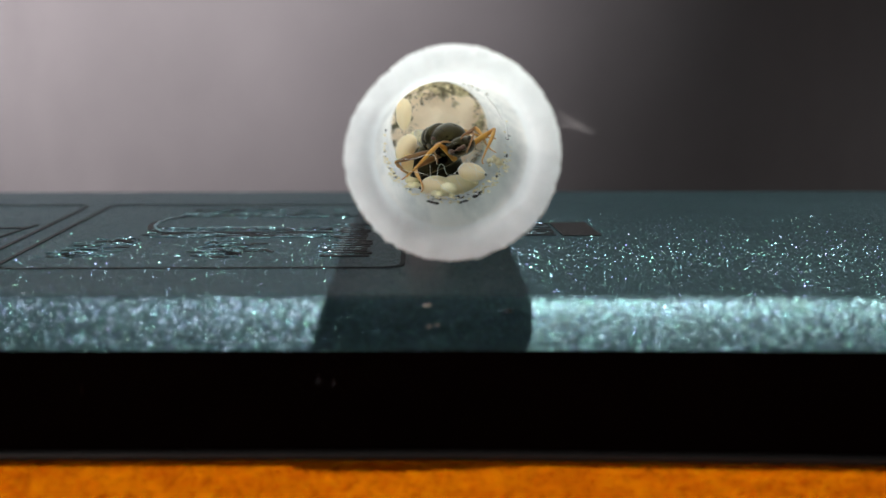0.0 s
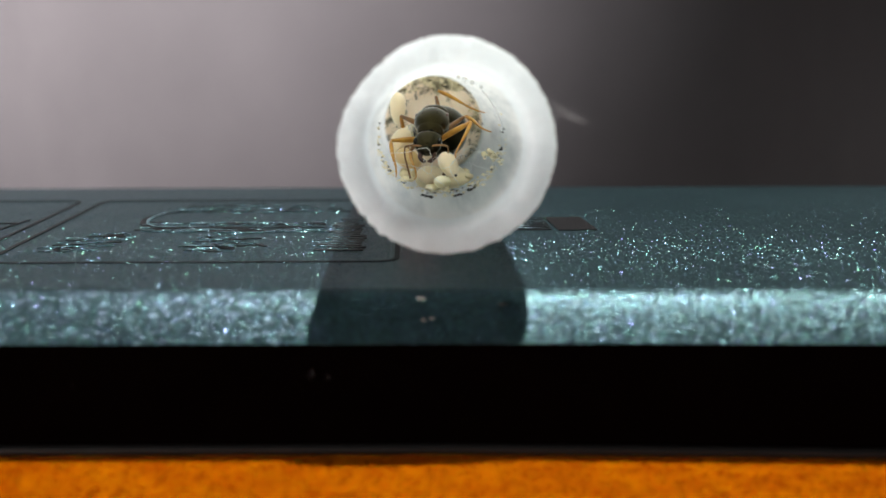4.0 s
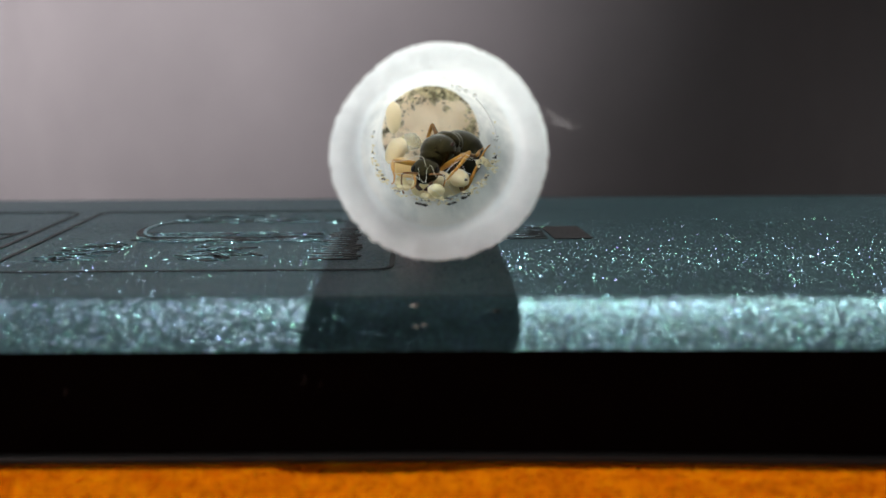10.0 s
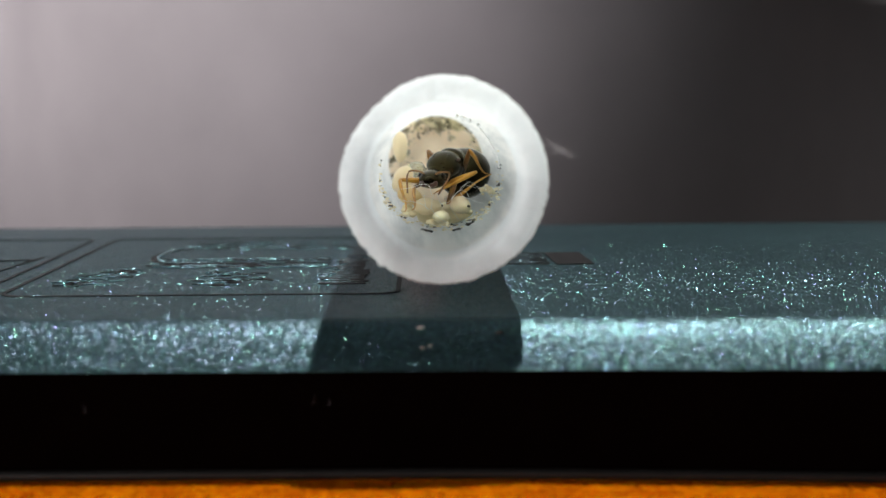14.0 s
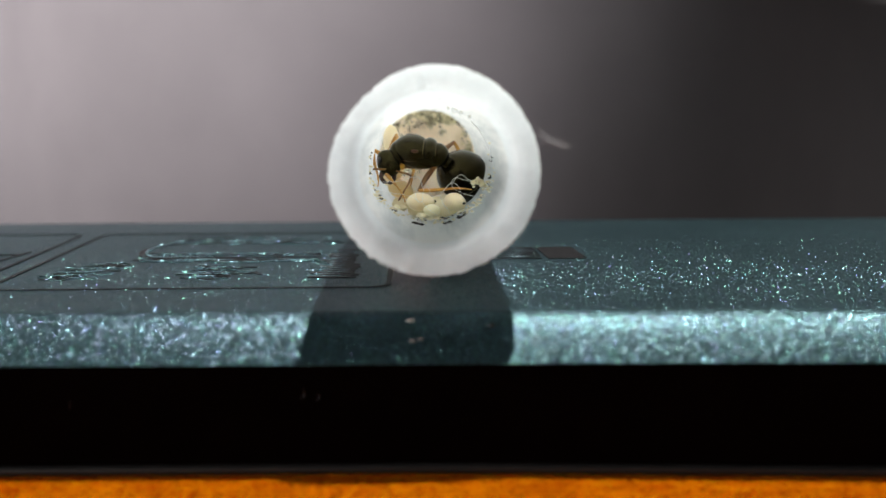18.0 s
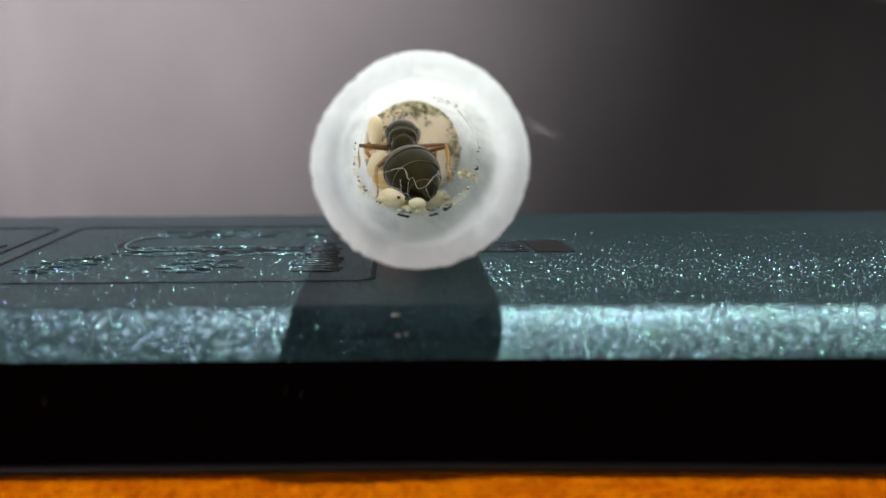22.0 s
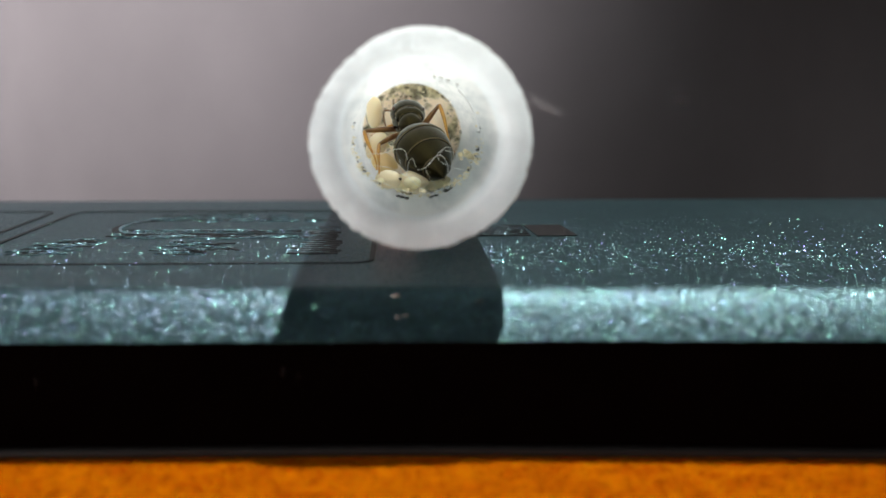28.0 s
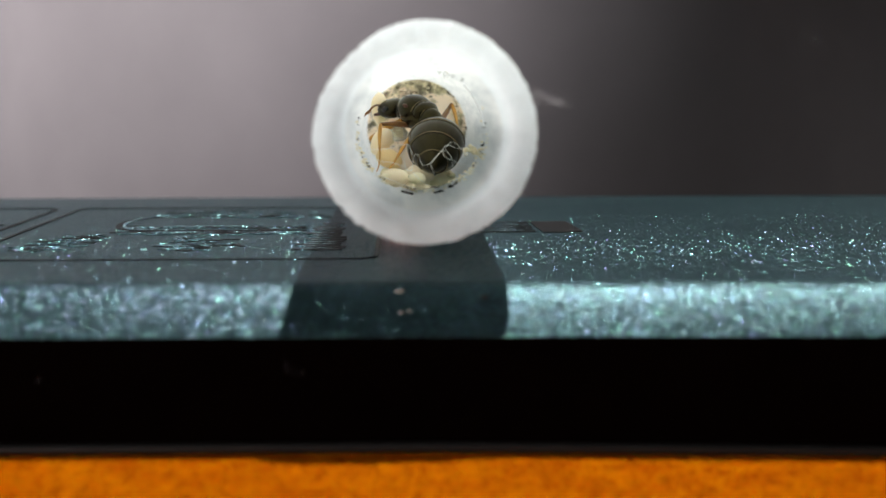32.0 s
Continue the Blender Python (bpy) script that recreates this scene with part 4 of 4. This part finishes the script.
def stance(place, ahead, up):
    """The ant's pose from its middle, the way it heads and its back's way, in millimetres."""
    f = Vector(ahead).normalized()
    u = Vector(up)
    u = (u - u.dot(f) * f).normalized()
    r = f.cross(u)
    m = Matrix((r, f, u)).transposed().to_4x4()
    m.translation = Vector(place) * MM
    return m


def aim(pivot, way, up, flip=1):
    """A part's pose: at its pivot, its y along way."""
    f = Vector(way).normalized() * flip
    u = Vector(up)
    u = (u - u.dot(f) * f).normalized()
    m = Matrix((f.cross(u), f, u)).transposed().to_4x4()
    m.translation = Vector(pivot) * MM
    return m


def between(rows, t):
    """The value of rows of (seconds, vector) at a time."""
    for (a, p), (b, q) in zip(rows, rows[1:]):
        if a <= t <= b:
            return Vector(p).lerp(Vector(q), (t - a) / (b - a))
    return Vector(rows[-1][1] if t > rows[0][0] else rows[0][1])


def motions():
    ant_rows = [
        (0, stance((0.02, 5.20, 5.00), (0.64, -0.77, -0.08), (-0.24, -0.30, 0.92))),
        (1, stance((-0.04, 5.20, 4.93), (0.64, -0.77, -0.08), (-0.24, -0.30, 0.92))),
        (2, stance((-0.10, 5.20, 5.50), (0.53, -0.84, -0.11), (-0.26, -0.28, 0.93))),
        (3, stance((-0.31, 5.60, 5.38), (-0.16, -0.95, -0.26), (-0.10, -0.25, 0.96))),
        (6, stance((0.20, 5.60, 5.81), (-0.16, -0.95, -0.26), (-0.05, -0.26, 0.96))),
        (7, stance((0.40, 5.40, 5.11), (-0.52, -0.78, -0.36), (-0.13, -0.35, 0.93))),
        (8, stance((0.46, 5.40, 4.95), (-0.47, -0.81, -0.36), (-0.12, -0.35, 0.93))),
        (9, stance((0.35, 5.40, 4.70), (-0.52, -0.78, -0.36), (-0.13, -0.35, 0.93))),
        (10, stance((0.42, 5.40, 4.66), (-0.53, -0.79, -0.32), (-0.10, -0.31, 0.95))),
        (11, stance((0.40, 5.00, 4.62), (-0.63, -0.71, -0.31), (-0.08, -0.34, 0.94))),
        (12, stance((0.45, 5.00, 4.54), (-0.63, -0.71, -0.31), (-0.08, -0.34, 0.94))),
        (13, stance((0.28, 5.00, 4.87), (-0.64, -0.74, -0.21), (-0.04, -0.24, 0.97))),
        (14, stance((0.42, 5.20, 5.25), (-0.45, -0.84, -0.30), (-0.10, -0.30, 0.95))),
        (17, stance((-0.71, 5.00, 5.55), (-0.95, -0.15, 0.27), (0.30, -0.24, 0.92))),
        (18, stance((-0.49, 5.20, 5.57), (-0.99, 0.05, 0.10), (0.07, -0.45, 0.89))),
        (19, stance((-0.42, 6.40, 5.40), (-0.40, 0.50, 0.77), (0.30, -0.74, 0.60))),
        (20, stance((-0.37, 6.80, 5.65), (0.00, 0.60, 0.80), (0.05, -0.80, 0.60))),
        (21, stance((-0.79, 7.40, 5.78), (-0.10, 0.94, 0.32), (-0.00, -0.33, 0.95))),
        (22, stance((-0.58, 7.40, 5.71), (-0.05, 0.96, 0.29), (0.05, -0.28, 0.96))),
        (23, stance((-0.46, 7.40, 5.67), (-0.05, 0.96, 0.29), (0.05, -0.28, 0.96))),
        (24, stance((-0.39, 7.40, 5.70), (-0.05, 0.97, 0.25), (-0.00, -0.25, 0.97))),
        (25, stance((-0.17, 7.80, 5.35), (-0.10, 0.99, 0.10), (-0.01, -0.10, 0.99))),
        (27.5, stance((-0.18, 7.60, 5.49), (-0.10, 0.97, 0.20), (0.05, -0.20, 0.98))),
        (28, stance((-0.26, 7.60, 5.77), (-0.10, 0.96, 0.25), (0.05, -0.25, 0.97))),
        (29, stance((-0.22, 7.60, 5.84), (-0.10, 0.96, 0.25), (0.05, -0.25, 0.97))),
        (30, stance((-0.25, 7.40, 5.45), (-0.52, 0.81, 0.26), (0.08, -0.29, 0.95))),
        (30.6, stance((-0.38, 7.00, 5.23), (-0.55, 0.81, 0.20), (0.05, -0.21, 0.98))),
        (31, stance((-0.30, 7.20, 5.42), (-0.55, 0.80, 0.26), (0.09, -0.25, 0.96))),
        (32, stance((0.02, 7.40, 5.80), (-0.60, 0.76, 0.26), (0.08, -0.28, 0.96))),
    ]
    head_ways = [
        (0, (-0.34, -0.94, 0.03)),
        (1, (-0.33, -0.94, -0.04)),
        (2, (-0.29, -0.95, 0.06)),
        (3, (-0.05, -0.72, -0.69)),
        (6, (-0.12, -0.72, -0.68)),
        (7, (-0.08, -0.72, -0.68)),
        (8, (-0.08, -0.72, -0.68)),
        (9, (-0.14, -0.72, -0.68)),
        (10, (-0.14, -0.72, -0.68)),
        (11, (-0.10, -0.76, -0.64)),
        (12, (-0.08, -0.76, -0.64)),
        (13, (-0.05, -0.85, -0.52)),
        (14, (-0.25, -0.97, -0.06)),
        (17, (-0.24, -0.39, -0.89)),
        (18, (-0.08, -0.29, -0.96)),
        (19, (-0.65, 0.60, -0.45)),
        (20, (0.00, 0.72, -0.70)),
        (21, (-0.01, 0.95, -0.30)),
        (22, (-0.02, 0.96, -0.29)),
        (23, (-0.02, 0.96, -0.29)),
        (24, (-0.04, 0.97, -0.24)),
        (25, (0.02, 0.92, -0.38)),
        (27.5, (-0.08, 0.96, -0.26)),
        (28, (-0.06, 0.94, -0.34)),
        (29, (-0.04, 0.95, -0.31)),
        (30, (-0.88, 0.35, -0.32)),
        (30.6, (-0.66, 0.50, -0.56)),
        (31, (-0.62, 0.60, -0.50)),
        (32, (-0.90, 0.42, -0.08)),
    ]
    gaster_ways = [
        (0, (0.38, 0.10, -0.92)),
        (1, (0.47, 0.10, -0.88)),
        (2, (0.49, 0.14, -0.86)),
        (3, (0.23, 0.91, -0.36)),
        (6, (0.01, 0.87, -0.49)),
        (7, (-0.06, 0.92, -0.38)),
        (8, (-0.04, 0.91, -0.42)),
        (9, (-0.02, 0.89, -0.46)),
        (10, (-0.02, 0.90, -0.44)),
        (11, (-0.08, 0.92, -0.38)),
        (12, (-0.06, 0.92, -0.38)),
        (13, (-0.06, 0.92, -0.38)),
        (14, (0.14, 0.89, -0.43)),
        (17, (0.40, 0.80, -0.45)),
        (18, (0.50, 0.68, -0.52)),
        (19, (0.42, -0.55, -0.72)),
        (20, (0.48, -0.80, -0.34)),
        (21, (0.35, -0.80, -0.48)),
        (22, (0.28, -0.84, -0.47)),
        (23, (0.27, -0.86, -0.43)),
        (24, (0.28, -0.85, -0.44)),
        (25, (0.28, -0.91, -0.31)),
        (27.5, (0.31, -0.87, -0.40)),
        (28, (0.36, -0.82, -0.45)),
        (29, (0.30, -0.82, -0.49)),
        (30, (0.14, -0.93, -0.34)),
        (30.6, (0.09, -0.94, -0.33)),
        (31, (0.08, -0.93, -0.36)),
        (32, (-0.10, -0.90, -0.42)),
    ]
    foot_r1 = [(0, (-1.93, 2.00, 3.31)), (3, (-1.74, 2.00, 3.22)), (6, (-1.87, 2.00, 3.31)), (9, (-1.87, 2.00, 3.30)), (13, (-1.42, 2.00, 3.20)), (14, (-1.46, 2.00, 3.25)), (17, (-2.50, 6.50, 4.34)), (18, (-2.56, 6.50, 4.07)), (19, (-0.33, 10.00, 5.68)), (20, (0.50, 10.50, 3.40)), (22, (0.60, 11.00, 2.95)), (28, (0.60, 11.00, 2.80)), (32, (0.60, 11.00, 2.80))]
    foot_r2 = [(0, (-0.92, 1.60, 2.94)), (3, (-0.95, 1.80, 2.99)), (6, (-0.82, 1.60, 3.14)), (9, (-0.81, 1.60, 3.03)), (13, (-1.16, 2.20, 3.23)), (14, (-1.12, 2.00, 3.35)), (17, (-1.08, 6.50, 3.44)), (18, (-1.06, 6.50, 3.22)), (19, (0.52, 9.00, 4.43)), (20, (2.55, 7.20, 4.62)), (22, (1.70, 6.00, 3.54)), (25, (1.72, 6.00, 3.61)), (28, (0.90, 10.80, 2.90)), (32, (0.90, 10.80, 2.90))]
    foot_r3 = [(0, (-1.35, 8.00, 2.71)), (6, (-0.99, 9.00, 3.69)), (14, (-0.13, 9.00, 3.91)), (17, (2.69, 7.00, 4.29)), (18, (2.21, 6.00, 3.80)), (19, (0.74, 6.50, 3.75)), (20, (1.14, 5.00, 3.67)), (22, (1.67, 4.60, 3.72)), (24, (1.71, 4.60, 3.67)), (25, (1.70, 4.80, 3.77)), (28, (1.80, 6.00, 4.10)), (32, (2.00, 6.60, 4.30))]
    foot_l1 = [(0, (1.60, 2.50, 4.02)), (2, (1.49, 2.50, 3.79)), (3, (0.69, 2.50, 4.01)), (6, (0.66, 2.60, 4.17)), (7, (0.52, 2.60, 3.79)), (8, (0.56, 2.20, 3.16)), (9, (0.36, 2.20, 3.06)), (11, (0.33, 2.20, 3.30)), (12, (0.07, 2.20, 3.33)), (13, (0.07, 2.40, 3.34)), (14, (-0.33, 2.40, 4.02)), (17, (-2.25, 4.20, 3.70)), (18, (-2.37, 4.20, 3.90)), (19, (-2.56, 6.00, 4.49)), (20, (-1.00, 10.50, 4.40)), (21, (-1.20, 10.80, 3.30)), (28, (-0.90, 11.00, 3.00)), (32, (-1.20, 10.20, 3.20))]
    foot_l2 = [(0, (2.29, 4.50, 4.36)), (2, (1.75, 4.50, 3.60)), (3, (2.40, 4.50, 4.95)), (6, (2.36, 4.50, 4.90)), (9, (2.53, 4.50, 4.93)), (14, (2.44, 4.50, 4.89)), (17, (-1.50, 3.80, 3.20)), (18, (-1.05, 3.80, 3.30)), (19, (-2.03, 3.00, 3.27)), (20, (-1.54, 3.60, 3.27)), (21, (-2.58, 5.00, 4.39)), (24, (-2.49, 5.00, 4.19)), (28, (-1.64, 5.50, 3.41)), (30.6, (-1.37, 5.00, 3.28)), (32, (-1.85, 5.00, 3.12))]
    foot_l3 = [(0, (2.49, 6.50, 4.84)), (3, (2.23, 7.00, 5.31)), (6, (2.16, 7.00, 5.28)), (9, (2.31, 7.00, 4.49)), (14, (2.32, 6.50, 4.65)), (17, (2.33, 3.60, 4.62)), (18, (1.94, 3.20, 3.96)), (19, (-0.25, 4.00, 3.81)), (20, (-1.54, 3.80, 3.52)), (21, (-1.71, 3.20, 3.07)), (24, (-1.68, 3.20, 3.02)), (25, (-1.63, 3.20, 3.00)), (28, (-1.61, 3.60, 3.03)), (30.6, (-1.41, 3.60, 3.12)), (32, (-1.57, 3.60, 3.04))]
    walk(ant, ant_rows)
    pivot_head, pivot_gaster = Vector((0, 1.38, -0.15)), Vector((0, -1.5, -0.45))
    turns = {t: m.to_3x3().inverted() for t, m in ant_rows}
    walk(head, [(t, aim(pivot_head, turns[t] @ Vector(w), (0, -0.25, 1))) for t, w in head_ways])
    walk(gaster, [(t, aim(pivot_gaster, turns[t] @ Vector(w), (0, 0.2, 1), -1)) for t, w in gaster_ways])
    feet = {"r1": foot_r1, "r2": foot_r2, "r3": foot_r3, "l1": foot_l1, "l2": foot_l2, "l3": foot_l3}
    for key, (femur, shin, hip, s) in legs.items():
        upper, lower = [], []
        for t, m in ant_rows:
            goal = (m.inverted() @ (between(feet[key], t) * MM)) / MM
            reach = goal - hip
            d = max(0.9, min(reach.length, THIGH_LEN + SHIN_LEN - 0.15))
            way = reach.normalized()
            back = {"1": 0.3, "2": 0.0, "3": -0.7}[key[1]]
            pole = Vector((s * 1.0, back, 0.5 if key[1] == "1" and t < 15 else 0.1))
            if key[0] == "l" and 16 < t < 18.6:
                pole = Vector((s * 0.4, 0.6, -0.2))
            pole = (pole - pole.dot(way) * way).normalized()
            c = (THIGH_LEN ** 2 + d * d - SHIN_LEN ** 2) / (2 * THIGH_LEN * d)
            c = max(-0.95, min(0.98, c))
            knee = hip + THIGH_LEN * (c * way + math.sqrt(1 - c * c) * pole)
            foot = hip + way * d
            upper.append((t, aim(hip, knee - hip, pole)))
            lower.append((t, aim(knee, foot - knee, pole)))
        walk(femur, upper)
        walk(shin, lower)
    walk(carried_pupa, [(0, at(1.26, 3.40, 3.59, 10.00, 10.00, 60.00)), (1, at(1.43, 3.40, 3.52, 10.00, 10.00, 60.00)), (2, at(1.10, 2.80, 3.82, 60.00, 10.00, 40.00)), (3, at(0.43, 3.00, 3.62, 40.00, 15.00, 50.00)), (6, at(0.46, 3.00, 3.85, 55.00, 30.00, 30.00)), (7, at(0.68, 3.60, 3.44, 20.00, 10.00, 60.00)), (8, at(1.19, 4.00, 3.25, 5.00, 0.00, 20.00)), (9, at(1.29, 4.00, 3.29, 5.00, 0.00, 20.00)), (11, at(1.10, 4.00, 3.38, 5.00, 0.00, 20.00)), (13, at(1.12, 4.00, 3.37, 5.00, 0.00, 20.00)), (14.5, at(0.99, 3.60, 3.41, 5.00, 0.00, 30.00)), (17, at(0.99, 3.40, 3.41, 5.00, 0.00, 30.00)), (18, at(1.17, 3.20, 3.27, 5.00, 0.00, 30.00)), (19, at(0.47, 3.20, 3.55, 5.00, 0.00, 40.00)), (20, at(-0.86, 3.30, 3.11, 5.00, 0.00, 60.00)), (24, at(-1.12, 3.60, 3.06, 5.00, 0.00, 60.00)), (28, at(0.01, 4.20, 3.03, 5.00, 0.00, 60.00)), (32, at(0.04, 4.20, 3.10, 5.00, 0.00, 60.00))])
    walk(pushed_pupa, [(0, at(-0.42, 4.40, 2.78, 0.00, 5.00, 70.00)), (7, at(-0.10, 4.40, 3.18, 0.00, 5.00, 70.00)), (9, at(0.35, 4.40, 3.15, 0.00, 5.00, 70.00)), (11, at(0.01, 4.40, 3.43, 0.00, 5.00, 70.00)), (13, at(-0.17, 4.40, 3.18, 0.00, 5.00, 70.00)), (14.5, at(-0.61, 3.80, 3.37, 0.00, 5.00, 75.00)), (17, at(-0.62, 3.20, 3.36, 0.00, 5.00, 75.00)), (18, at(-0.44, 3.20, 3.29, 0.00, 5.00, 75.00)), (19, at(-0.57, 3.20, 3.27, 0.00, 0.00, 75.00)), (20, at(-1.28, 3.20, 3.20, 0.00, 0.00, 50.00)), (22, at(-1.15, 2.80, 3.16, 0.00, 0.00, 30.00)), (23, at(-0.98, 2.80, 3.20, 0.00, 0.00, 30.00)), (25, at(-0.87, 3.00, 3.22, 0.00, 0.00, 40.00)), (28, at(-1.15, 3.00, 3.13, 0.00, 0.00, 40.00)), (30, at(-1.17, 3.00, 3.17, 0.00, 0.00, 50.00)), (30.6, at(-1.13, 3.00, 3.09, 0.00, 0.00, 60.00)), (32, at(-1.11, 3.00, 3.01, 0.00, 0.00, 60.00))])
    walk(small_larva, [(0, at(0.16, 2.5, 2.95)), (17, at(0.06, 2.2, 3.0)), (24, at(0.06, 2.0, 2.92)), (28, at(-0.15, 2.6, 3.0)), (32, at(-0.15, 2.6, 3.0))])


motions()
